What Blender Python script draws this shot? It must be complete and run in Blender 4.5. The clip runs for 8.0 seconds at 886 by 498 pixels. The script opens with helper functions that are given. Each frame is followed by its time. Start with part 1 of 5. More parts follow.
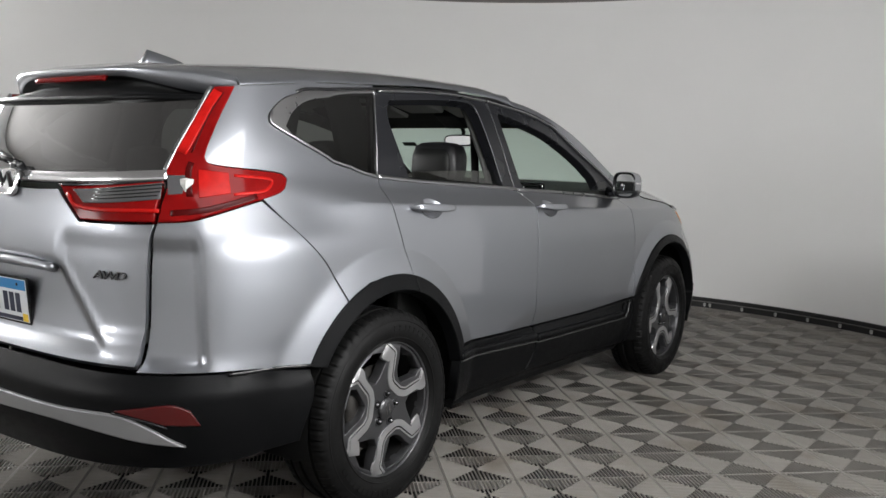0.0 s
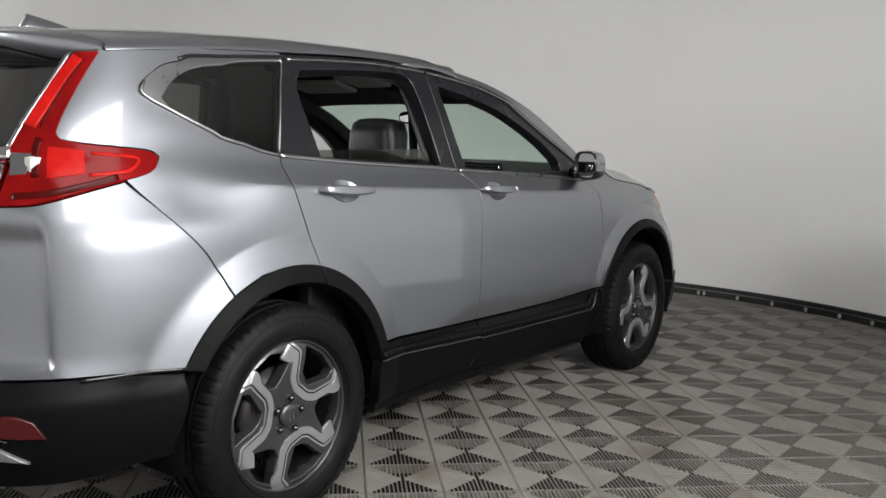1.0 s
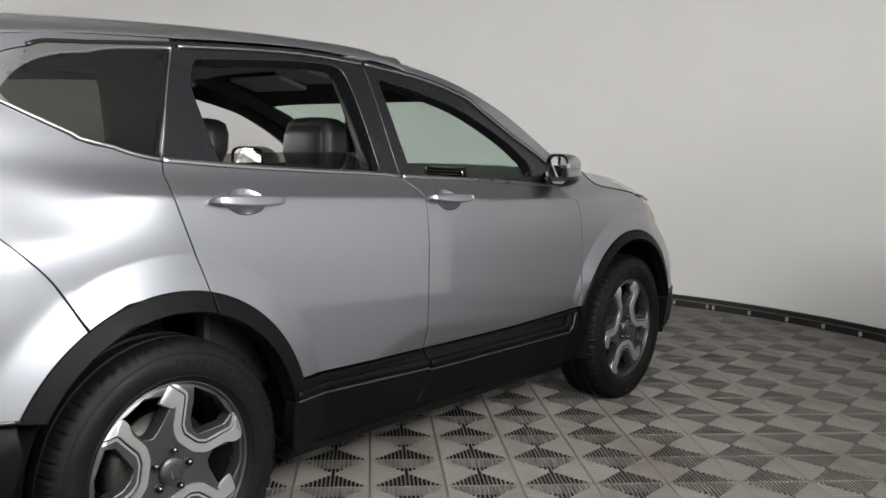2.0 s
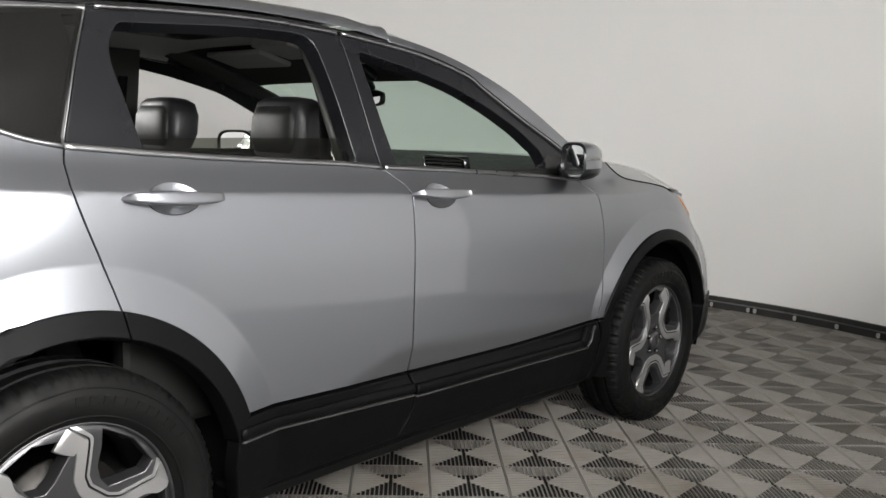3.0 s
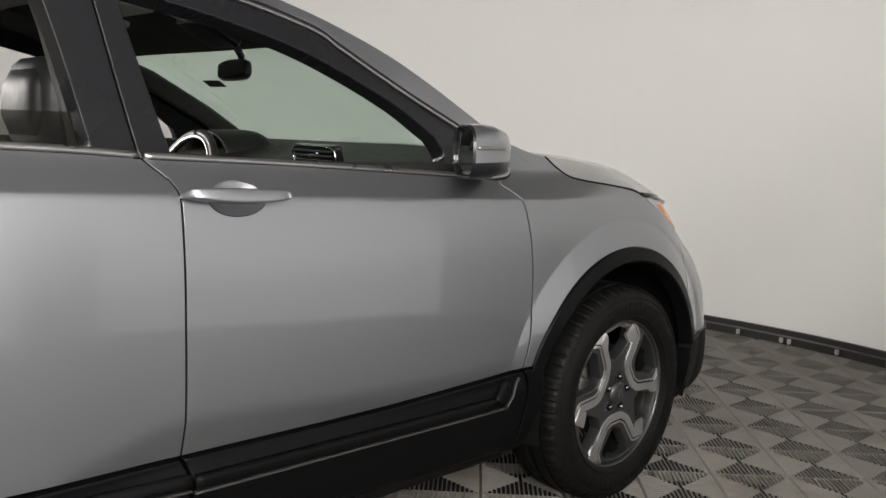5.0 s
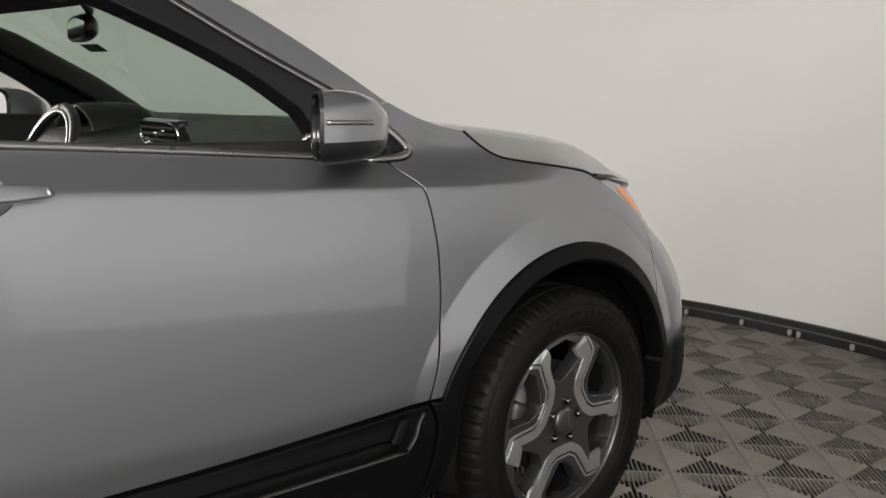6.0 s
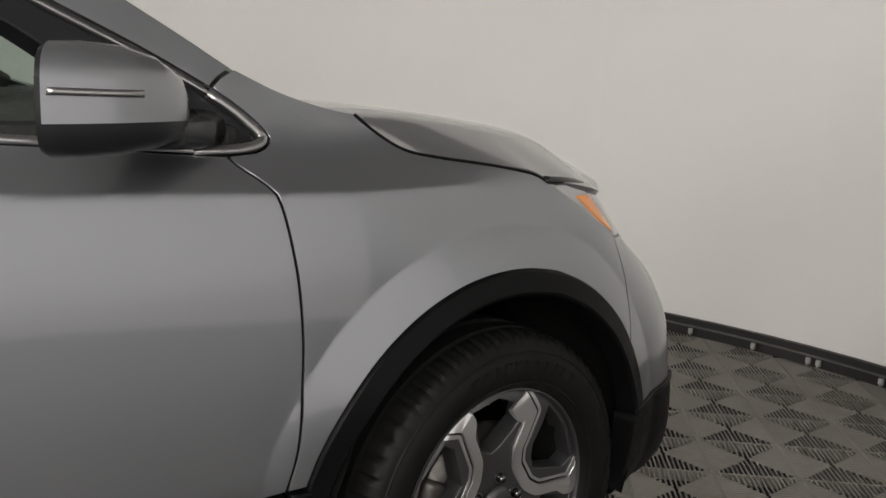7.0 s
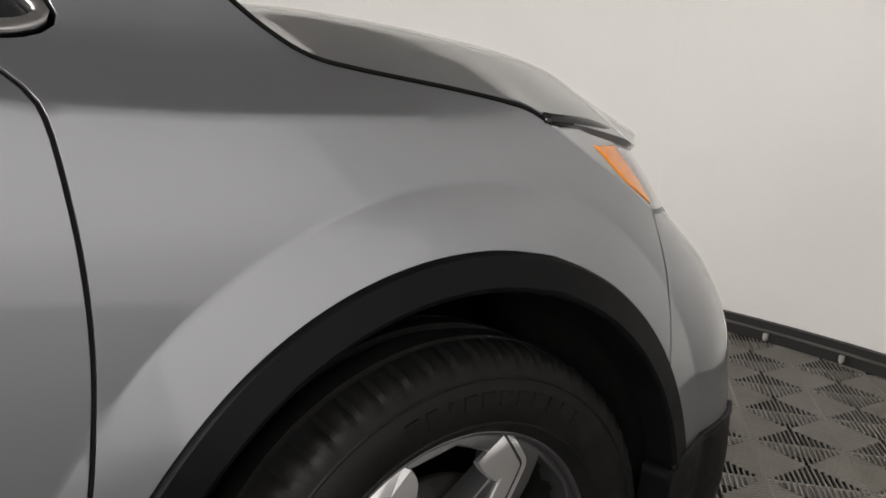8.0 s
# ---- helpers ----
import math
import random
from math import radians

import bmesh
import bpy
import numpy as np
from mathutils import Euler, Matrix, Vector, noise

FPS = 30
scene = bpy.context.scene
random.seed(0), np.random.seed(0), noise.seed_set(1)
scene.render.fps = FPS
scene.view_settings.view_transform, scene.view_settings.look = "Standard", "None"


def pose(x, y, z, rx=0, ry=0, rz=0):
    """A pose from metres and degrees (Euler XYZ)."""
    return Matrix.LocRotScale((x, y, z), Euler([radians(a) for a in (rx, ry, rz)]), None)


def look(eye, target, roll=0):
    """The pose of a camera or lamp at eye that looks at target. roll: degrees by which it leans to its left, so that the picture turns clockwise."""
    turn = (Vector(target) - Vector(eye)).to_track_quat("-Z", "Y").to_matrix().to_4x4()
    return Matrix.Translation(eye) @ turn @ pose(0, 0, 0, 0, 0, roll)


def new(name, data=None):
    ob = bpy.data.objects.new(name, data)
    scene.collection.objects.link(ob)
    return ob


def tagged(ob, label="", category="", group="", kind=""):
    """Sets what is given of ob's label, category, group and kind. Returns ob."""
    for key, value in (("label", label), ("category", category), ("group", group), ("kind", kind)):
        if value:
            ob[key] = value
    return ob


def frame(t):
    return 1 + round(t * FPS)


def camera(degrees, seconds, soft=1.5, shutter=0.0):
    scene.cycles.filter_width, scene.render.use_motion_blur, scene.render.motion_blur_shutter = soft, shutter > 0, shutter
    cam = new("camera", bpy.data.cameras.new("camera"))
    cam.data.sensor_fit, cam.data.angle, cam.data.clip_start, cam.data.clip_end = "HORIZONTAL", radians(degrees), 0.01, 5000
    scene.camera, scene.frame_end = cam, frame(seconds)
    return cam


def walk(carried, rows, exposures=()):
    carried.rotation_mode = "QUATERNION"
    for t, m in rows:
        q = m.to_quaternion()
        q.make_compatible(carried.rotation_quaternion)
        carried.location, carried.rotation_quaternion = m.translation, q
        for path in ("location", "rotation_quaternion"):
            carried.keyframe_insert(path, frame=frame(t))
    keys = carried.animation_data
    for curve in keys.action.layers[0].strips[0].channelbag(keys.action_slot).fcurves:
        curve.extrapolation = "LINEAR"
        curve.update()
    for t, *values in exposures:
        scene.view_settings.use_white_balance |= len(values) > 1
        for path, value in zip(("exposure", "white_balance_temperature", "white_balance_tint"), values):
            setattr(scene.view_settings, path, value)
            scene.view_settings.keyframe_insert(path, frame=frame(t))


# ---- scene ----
cam = camera(53.1, 8.0)
PATH = [
    (0, (2.907, -2.487, 1.279), (1.755, -0.865, 1.076), 1.5),
    (0.5, (2.941, -2.233, 1.29), (1.777, -0.616, 1.117), 1.6),
    (1, (2.995, -1.969, 1.267), (1.804, -0.38, 1.024), 1.4),
    (1.5, (2.993, -1.663, 1.248), (1.78, -0.091, 1.006), 1.3),
    (1.7, (2.982, -1.544, 1.255), (1.759, 0.021, 1.023), 1.2),
    (3, (2.73, -0.875, 1.266), (1.428, 0.619, 0.998), 1.6),
    (3.5, (2.637, -0.634, 1.258), (1.313, 0.844, 1.012), 2.2),
    (4, (2.586, -0.376, 1.265), (1.233, 1.077, 1.024), 2.2),
    (4.2, (2.581, -0.254, 1.254), (1.216, 1.19, 1.027), 2.3),
    (5.3, (2.510, 0.385, 1.217), (1.089, 1.760, 0.916), 1.52),
    (5.5, (2.470, 0.508, 1.221), (1.064, 1.889, 0.884), 1.54),
    (6, (2.377, 0.844, 1.221), (0.929, 2.183, 0.889), 1.11),
    (6.5, (2.263, 1.142, 1.208), (0.770, 2.427, 0.862), 1.50),
    (7, (2.098, 1.444, 1.197), (0.621, 2.745, 0.842), 2.36),
    (7.5, (1.936, 1.737, 1.153), (0.411, 2.976, 0.777), 2.94),
    (8, (1.767, 1.977, 1.082), (0.194, 3.144, 0.678), 3.86),
]
walk(cam, [(t, look(eye, target, roll)) for t, eye, target, roll in PATH], [(0, 0.52, 6260, 10), (1.5, 0.66, 6340, 10), (3, 0.86, 6440, 10), (3.5, 0.84, 6480, 10), (4, 0.73, 6560, 10.5), (5.5, 0.91, 6640, 10.5), (6, 0.83, 6660, 10.5), (6.5, 0.67, 6700, 10.5), (7.5, 0.74, 6720, 11), (8, 0.98, 6680, 11)])


# ---- light ----
world = bpy.data.worlds.new("world")
world.use_nodes = True
world.node_tree.nodes["Background"].inputs[0].default_value = (0.9, 0.93, 1.0, 1)
world.node_tree.nodes["Background"].inputs[1].default_value = 0.02
scene.world = world


# ---- materials ----
def shader(name, base, rough=0.5, metal=0.0, coat=0.0, **more):
    """A principled material; returns it with its node tree and shader node."""
    m = bpy.data.materials.new(name)
    m.use_nodes = True
    p = m.node_tree.nodes["Principled BSDF"]
    p.inputs["Base Color"].default_value = (*base, 1)
    p.inputs["Roughness"].default_value = rough
    p.inputs["Metallic"].default_value = metal
    p.inputs["Coat Weight"].default_value = coat
    p.inputs["Coat Roughness"].default_value = 0.04
    for key, value in more.items():
        p.inputs[key.replace("_", " ")].default_value = value
    return m, m.node_tree, p


def vary(tree, p, base, spread, scale, rough=None, rspread=0.1, bump=0.0, bscale=200.0, big=1.5):
    """Colour and gloss that drift at two scales, with a fine grain."""
    nodes, links = tree.nodes, tree.links
    at = nodes.new("ShaderNodeTexCoord")
    n1 = nodes.new("ShaderNodeTexNoise")
    n1.inputs["Scale"].default_value, n1.inputs["Detail"].default_value = scale, 3
    n2 = nodes.new("ShaderNodeTexNoise")
    n2.inputs["Scale"].default_value, n2.inputs["Detail"].default_value = big, 3
    mix = nodes.new("ShaderNodeMath")
    mix.operation = "ADD"
    links.new(at.outputs["Object"], n1.inputs["Vector"])
    links.new(at.outputs["Object"], n2.inputs["Vector"])
    links.new(n1.outputs["Fac"], mix.inputs[0])
    links.new(n2.outputs["Fac"], mix.inputs[1])
    ramp = nodes.new("ShaderNodeMapRange")
    ramp.inputs["From Min"].default_value, ramp.inputs["From Max"].default_value = 0.6, 1.4
    ramp.inputs["To Min"].default_value, ramp.inputs["To Max"].default_value = 1 - spread, 1 + spread
    links.new(mix.outputs[0], ramp.inputs["Value"])
    tint = nodes.new("ShaderNodeVectorMath")
    tint.operation = "SCALE"
    tint.inputs[0].default_value = base
    links.new(ramp.outputs[0], tint.inputs["Scale"])
    links.new(tint.outputs[0], p.inputs["Base Color"])
    if rough is not None:
        r = nodes.new("ShaderNodeMapRange")
        r.inputs["From Min"].default_value, r.inputs["From Max"].default_value = 0.3, 0.7
        r.inputs["To Min"].default_value, r.inputs["To Max"].default_value = rough - rspread, rough + rspread
        links.new(n1.outputs["Fac"], r.inputs["Value"])
        links.new(r.outputs[0], p.inputs["Roughness"])
    if bump:
        n3 = nodes.new("ShaderNodeTexNoise")
        n3.inputs["Scale"].default_value, n3.inputs["Detail"].default_value = bscale, 4
        links.new(at.outputs["Object"], n3.inputs["Vector"])
        b = nodes.new("ShaderNodeBump")
        b.inputs["Strength"].default_value, b.inputs["Distance"].default_value = bump, 0.002
        links.new(n3.outputs["Fac"], b.inputs["Height"])
        links.new(b.outputs[0], p.inputs["Normal"])


def surface(name, base, spread=0.08, scale=8.0, rough=0.5, rspread=0.08, bump=0.0, bscale=200.0, big=1.5, **more):
    m, tree, p = shader(name, base, rough, **more)
    vary(tree, p, base, spread, scale, rough, rspread, bump, bscale, big)
    return m


PAINT = surface("silver paint", (0.265, 0.274, 0.298), 0.012, 1600.0, 0.36, 0.012, big=1.2, metal=0.85, coat=1.0)
CLADDING = surface("grained dark plastic", (0.0036, 0.0038, 0.0042), 0.12, 30.0, 0.40, 0.05, 0.2, 900.0, 2.0, Specular_IOR_Level=0.10)
BLACK_TRIM = surface("satin black trim", (0.010, 0.0105, 0.0125), 0.04, 5.0, 0.28, 0.02, Specular_IOR_Level=0.42)
GLOSS_BLACK = surface("gloss black", (0.010, 0.010, 0.011), 0.1, 20.0, 0.10, 0.03)
DARK_CHROME = surface("dark chrome", (0.10, 0.10, 0.105), 0.04, 40.0, 0.2, 0.04, metal=1.0)
NUT_STEEL = surface("plated wheel nut steel", (0.13, 0.13, 0.133), 0.04, 40.0, 0.2, 0.04, metal=1.0)
CHROME = surface("brushed chrome", (0.78, 0.78, 0.79), 0.04, 40.0, 0.16, 0.05, metal=1.0)
SILL_GREY = surface("dull grey plastic edge", (0.040, 0.040, 0.040), 0.05, 10.0, 0.4, 0.04)
SKID = surface("silver grey plastic", (0.19, 0.19, 0.194), 0.05, 10.0, 0.42, 0.04, metal=0.3)
MATTE_CHROME = surface("satin aluminium", (0.42, 0.42, 0.425), 0.02, 12.0, 0.30, 0.03, metal=1.0)
MACHINED = surface("machined alloy", (0.74, 0.74, 0.75), 0.03, 25.0, 0.42, 0.03, metal=1.0)
WHEEL_GREY = surface("grey wheel lacquer", (0.105, 0.105, 0.110), 0.02, 12.0, 0.42, 0.02, metal=0.85, coat=0.3)
BARREL = surface("dull dark wheel barrel", (0.028, 0.028, 0.028), 0.15, 30.0, 0.42, 0.08, metal=0.8)
RUBBER = surface("tyre rubber", (0.0062, 0.0062, 0.0062), 0.25, 25.0, 0.52, 0.12, 0.2, 300.0, 4.0, Specular_IOR_Level=0.14)
LINER = surface("black felt liner", (0.004, 0.004, 0.004), 0.2, 40.0, 0.9, 0.05, 0.4, 150.0, Specular_IOR_Level=0.15)
BRAKE = surface("cast brake iron", (0.06, 0.057, 0.054), 0.2, 60.0, 0.45, 0.1, metal=0.9)
LEATHER = surface("black leather", (0.020, 0.020, 0.022), 0.15, 30.0, 0.42, 0.08, 0.3, 400.0)
PILLAR_GREY = surface("dark grey pillar trim", (0.06, 0.061, 0.058), 0.06, 60.0, 0.8, 0.05, 0.2, 500.0)
SOFT_GREY = surface("grey headlining fabric", (0.56, 0.565, 0.54), 0.06, 60.0, 0.9, 0.05, 0.2, 500.0)
DASH = surface("dark dash plastic", (0.014, 0.0148, 0.0142), 0.1, 40.0, 0.50, 0.06, 0.3, 700.0, Specular_IOR_Level=0.3)
WALL = surface("white painted wall", (0.80, 0.795, 0.785), 0.015, 3.0, 0.75, 0.05, 0.05, 60.0, 0.5)
CEILING = surface("grey ceiling board", (0.24, 0.234, 0.229), 0.03, 3.0, 0.85, 0.05)
SKIRT = surface("black wall skirting", (0.014, 0.014, 0.014), 0.2, 25.0, 0.5, 0.1)
TILE = surface("grey ribbed floor plastic", (0.240, 0.226, 0.207), 0.14, 14.0, 0.36, 0.08, 0.0, 200.0, 1.7)
# brown stains on the tiles, and a shade of its own for each
_n, _l = TILE.node_tree.nodes, TILE.node_tree.links
_p = _n["Principled BSDF"]
_at, _spots, _cut, _own, _tone, _mix = (_n.new("ShaderNode" + k) for k in ("NewGeometry", "TexNoise", "MapRange", "ObjectInfo", "MapRange", "Mix"))
_spots.inputs["Scale"].default_value, _spots.inputs["Detail"].default_value = 2.3, 5
_cut.inputs["From Min"].default_value, _cut.inputs["From Max"].default_value, _cut.inputs["To Max"].default_value = 0.54, 0.70, 0.55
_tone.inputs["To Min"].default_value, _tone.inputs["To Max"].default_value = 0.93, 1.07
_mix.data_type = "RGBA"
_mix.inputs["B"].default_value = (0.105, 0.078, 0.052, 1)
_was = _p.inputs["Base Color"].links[0].from_socket
_scale = _n.new("ShaderNodeVectorMath")
_scale.operation = "SCALE"
_l.new(_at.outputs["Position"], _spots.inputs["Vector"])
_l.new(_spots.outputs["Fac"], _cut.inputs["Value"])
_l.new(_own.outputs["Random"], _tone.inputs["Value"])
_l.new(_was, _scale.inputs[0])
_l.new(_tone.outputs[0], _scale.inputs["Scale"])
_l.new(_cut.outputs[0], _mix.inputs["Factor"])
_l.new(_scale.outputs[0], _mix.inputs["A"])
_l.new(_mix.outputs["Result"], _p.inputs["Base Color"])
# near black, so its colour deepens the shade seen between the ribs
SUBFLOOR = surface("screed blackened for gap shade", (0.007, 0.0065, 0.006), 0.3, 6.0, 0.9, 0.05)
WHITE_CLIP = surface("white plastic clip", (0.40, 0.40, 0.39), 0.1, 30.0, 0.5, 0.05)
AMBER, _, _p = shader("amber lens", (0.75, 0.24, 0.02), 0.12, coat=1.0)
CLEAR_LENS, _, _p = shader("clear lamp lens", (0.75, 0.76, 0.78), 0.05, Transmission_Weight=0.55, coat=0.5)
PLATE_WHITE = surface("white plate", (0.62, 0.64, 0.66), 0.05, 30.0, 0.4, 0.05)
PLATE_BLUE = surface("blue plate print", (0.03, 0.20, 0.45), 0.15, 20.0, 0.4, 0.05)
PLATE_YELLOW = surface("yellow sticker", (0.75, 0.50, 0.03), 0.05, 30.0, 0.4, 0.05)
INK = surface("dark plate ink", (0.02, 0.025, 0.05), 0.1, 30.0, 0.4, 0.05)
LAMP_HOUSING = surface("white lamp housing", (0.75, 0.75, 0.75), 0.03, 20.0, 0.4, 0.05)
MIRROR, _, _p = shader("mirror glass", (0.82, 0.84, 0.86), 0.02, 1.0)
SMOKED, _, _p = shader("smoked lamp lens", (0.10, 0.10, 0.105), 0.06, coat=1.0, Transmission_Weight=0.3)
RED_LENS, _t, _p = shader("red lamp lens", (0.17, 0.004, 0.004), 0.16, Specular_IOR_Level=0.10)
vary(_t, _p, (0.17, 0.004, 0.004), 0.25, 12.0, 0.12, 0.05, big=6.0)
REFLECTOR = surface("dark red reflector", (0.055, 0.003, 0.003), 0.03, 8.0, 0.3, 0.02)
RED_CORE, _t, _p = shader("bright red lens core", (0.40, 0.008, 0.006), 0.20, Specular_IOR_Level=0.10)
vary(_t, _p, (0.40, 0.008, 0.006), 0.25, 40.0, 0.22, 0.05, big=6.0)
DARK_RED, _t, _p = shader("dark red lens", (0.055, 0.002, 0.002), 0.20, Specular_IOR_Level=0.15)
vary(_t, _p, (0.055, 0.002, 0.002), 0.2, 40.0, 0.22, 0.05, big=6.0)


def glass(name, tint, least=0.075):
    """Thin pane: clear gloss over a tinted see-through sheet."""
    m = bpy.data.materials.new(name)
    m.use_nodes = True
    t = m.node_tree
    t.nodes.remove(t.nodes["Principled BSDF"])
    clear, gloss, mix, rim = t.nodes.new("ShaderNodeBsdfTransparent"), t.nodes.new("ShaderNodeBsdfGlossy"), t.nodes.new("ShaderNodeMixShader"), t.nodes.new("ShaderNodeLayerWeight")
    clear.inputs["Color"].default_value = (*tint, 1)
    gloss.inputs["Roughness"].default_value = 0.02
    rim.inputs["Blend"].default_value = 0.5
    curve, gain = t.nodes.new("ShaderNodeMath"), t.nodes.new("ShaderNodeMath")
    curve.operation, curve.inputs[1].default_value = "POWER", 3.0
    gain.operation, gain.inputs[1].default_value, gain.inputs[2].default_value = "MULTIPLY_ADD", 0.75, least
    t.links.new(rim.outputs["Facing"], curve.inputs[0])
    t.links.new(curve.outputs[0], gain.inputs[0])
    t.links.new(gain.outputs[0], mix.inputs[0])
    t.links.new(clear.outputs[0], mix.inputs[1])
    t.links.new(gloss.outputs[0], mix.inputs[2])
    t.links.new(mix.outputs[0], t.nodes["Material Output"].inputs["Surface"])
    return m


PRIVACY = glass("privacy glass", (0.12, 0.13, 0.12), 0.10)
REAR_GLASS = glass("rear privacy glass", (0.06, 0.065, 0.06), 0.26)
SIDE_GLASS = glass("tinted side glass", (0.30, 0.31, 0.27))
SCREEN_GLASS = glass("green windscreen glass", (0.74, 0.90, 0.81))


def emitter(name, colour, strength):
    m = bpy.data.materials.new(name)
    m.use_nodes = True
    t = m.node_tree
    t.nodes.remove(t.nodes["Principled BSDF"])
    e = t.nodes.new("ShaderNodeEmission")
    e.inputs["Color"].default_value, e.inputs["Strength"].default_value = (*colour, 1), strength
    t.links.new(e.outputs[0], t.nodes["Material Output"].inputs["Surface"])
    return m


# ---- building helpers ----
from mathutils.geometry import delaunay_2d_cdt


def mesh_part(name, verts, faces, mat, parent=None, label="", smooth=True, slots=None):
    me = bpy.data.meshes.new(name)
    me.from_pydata([tuple(map(float, v)) for v in verts], [], [tuple(int(i) for i in f) for f in faces])
    for m in (mat if isinstance(mat, (list, tuple)) else [mat]):
        me.materials.append(m)
    if slots is not None:
        me.polygons.foreach_set("material_index", slots)
    if smooth:
        me.shade_smooth()
    me.update()
    ob = new(name, me)
    if parent is not None:
        ob.parent = parent
        ob.matrix_parent_inverse = parent.matrix_world.inverted()
    if label:
        ob["label"] = label
    return ob


def part(name, bm, mat, parent=None, label="", smooth=False, angle=None):
    """Links a bmesh as one mesh object under a thing or under a part."""
    bmesh.ops.recalc_face_normals(bm, faces=bm.faces)
    me = bpy.data.meshes.new(name)
    bm.to_mesh(me)
    bm.free()
    me.materials.append(mat)
    if smooth:
        me.shade_smooth()
    if angle:
        me.set_sharp_from_angle(angle=radians(angle))
    ob = new(name, me)
    if parent is not None:
        ob.parent = parent
        ob.matrix_parent_inverse = parent.matrix_world.inverted()
    if label:
        ob["label"] = label
    return ob


def box(sx, sy, sz, m=Matrix(), bevel=0.0, segments=2):
    bm = bmesh.new()
    bmesh.ops.create_cube(bm, size=1.0)
    bmesh.ops.scale(bm, vec=(sx, sy, sz), verts=bm.verts)
    if bevel:
        bmesh.ops.bevel(bm, geom=bm.edges[:], offset=bevel, segments=segments, affect="EDGES", profile=0.6)
    bmesh.ops.transform(bm, matrix=m, verts=bm.verts)
    return bm


def lathe(profile, n=48, start=0.0):
    """Turns (x, r) stations round the x axis; returns vertices and faces."""
    v, f, k = [], [], len(profile)
    for i in range(n):
        a = start + 2 * math.pi * i / n
        v += [(x, r * math.sin(a), r * math.cos(a)) for x, r in profile]
    for i in range(n):
        j = (i + 1) % n
        f += [(i * k + a, i * k + a + 1, j * k + a + 1, j * k + a) for a in range(k - 1)]
    return v, f


def rings(loops, closed=True, caps=True):
    """Joins rings of equal length into a skin."""
    n, v, f = len(loops[0]), [p for r in loops for p in r], []
    for i in range(len(loops) - 1):
        for k in range(n if closed else n - 1):
            l = (k + 1) % n
            f.append((i * n + k, i * n + l, (i + 1) * n + l, (i + 1) * n + k))
    if caps and closed:
        f += [tuple(range(n))[::-1], tuple((len(loops) - 1) * n + k for k in range(n))]
    return v, f


def oval(cx, cy, cz, ax, bx, wa, wb, power=3.0, n=24):
    """A rounded rectangle in the plane of the vectors ax and bx, with half sizes wa and wb."""
    out = []
    for i in range(n):
        t = 2 * math.pi * i / n
        c, s = math.cos(t), math.sin(t)
        a, b = wa * math.copysign(abs(c) ** (2 / power), c), wb * math.copysign(abs(s) ** (2 / power), s)
        out.append((cx + a * ax[0] + b * bx[0], cy + a * ax[1] + b * bx[1], cz + a * ax[2] + b * bx[2]))
    return out


def tube(path, radius, n=10):
    """A round bar along a path; the radius may be a list."""
    p = [Vector(q) for q in path]
    out = []
    for i, q in enumerate(p):
        t = (p[min(i + 1, len(p) - 1)] - p[max(i - 1, 0)]).normalized()
        side = t.cross(Vector((0.13, 0.21, 0.97))).normalized()
        up = side.cross(t)
        r = radius[i] if isinstance(radius, (list, tuple)) else radius
        out.append([tuple(q + r * (math.cos(a) * side + math.sin(a) * up)) for a in (2 * math.pi * k / n for k in range(n))])
    return rings(out)


def table(xs, ys):
    """Smooth curve through a few stations (monotone cubic)."""
    xs, ys = np.array(xs, float), np.array(ys, float)
    h, d = np.diff(xs), np.diff(ys) / np.diff(xs)
    both = d[1:] * d[:-1] > 0
    m = np.r_[d[0], np.where(both, 2 * d[1:] * d[:-1] / np.where(both, d[1:] + d[:-1], 1), 0), d[-1]]

    def at(x):
        x = np.clip(np.asarray(x, float), xs[0], xs[-1])
        i = np.clip(np.searchsorted(xs, x) - 1, 0, len(h) - 1)
        t = (x - xs[i]) / h[i]
        return ys[i] * (1 + 2 * t) * (1 - t) ** 2 + m[i] * h[i] * t * (1 - t) ** 2 + ys[i + 1] * t * t * (3 - 2 * t) + m[i + 1] * h[i] * t * t * (t - 1)

    return at


def ease(a, b, x):
    t = np.clip((np.asarray(x, float) - a) / (b - a), 0, 1)
    return t * t * (3 - 2 * t)


def smooth_curve(points, step=0.02):
    """A soft curve through points, in even small steps; two points give a straight line."""
    p = np.array(points, float)
    if len(p) == 2:
        n = max(2, int(np.ceil(np.linalg.norm(p[1] - p[0]) / step)) + 1)
        return p[0] + (p[1] - p[0]) * np.linspace(0, 1, n)[:, None]
    q = np.vstack([2 * p[0] - p[1], p, 2 * p[-1] - p[-2]])
    out = []
    for i in range(1, len(q) - 2):
        a, b, c, d = q[i - 1 : i + 3]
        n = max(2, int(np.ceil(np.linalg.norm(c - b) / step)))
        for t in np.arange(n) / n:
            out.append(0.5 * (2 * b + (c - a) * t + (2 * a - 5 * b + 4 * c - d) * t * t + (3 * b - a - 3 * c + d) * t**3))
    return np.array(out + [p[-1]])


def loop_of(segments, step=0.02):
    """A closed outline from curves that meet end to end; it runs counter-clockwise."""
    out = np.vstack([smooth_curve(s, step)[:-1] for s in segments])
    keep = np.linalg.norm(out - np.roll(out, 1, 0), axis=1) > 1e-5
    out = out[keep]
    area = np.sum(out[:, 0] * np.roll(out[:, 1], -1) - np.roll(out[:, 0], -1) * out[:, 1])
    return out if area > 0 else out[::-1]


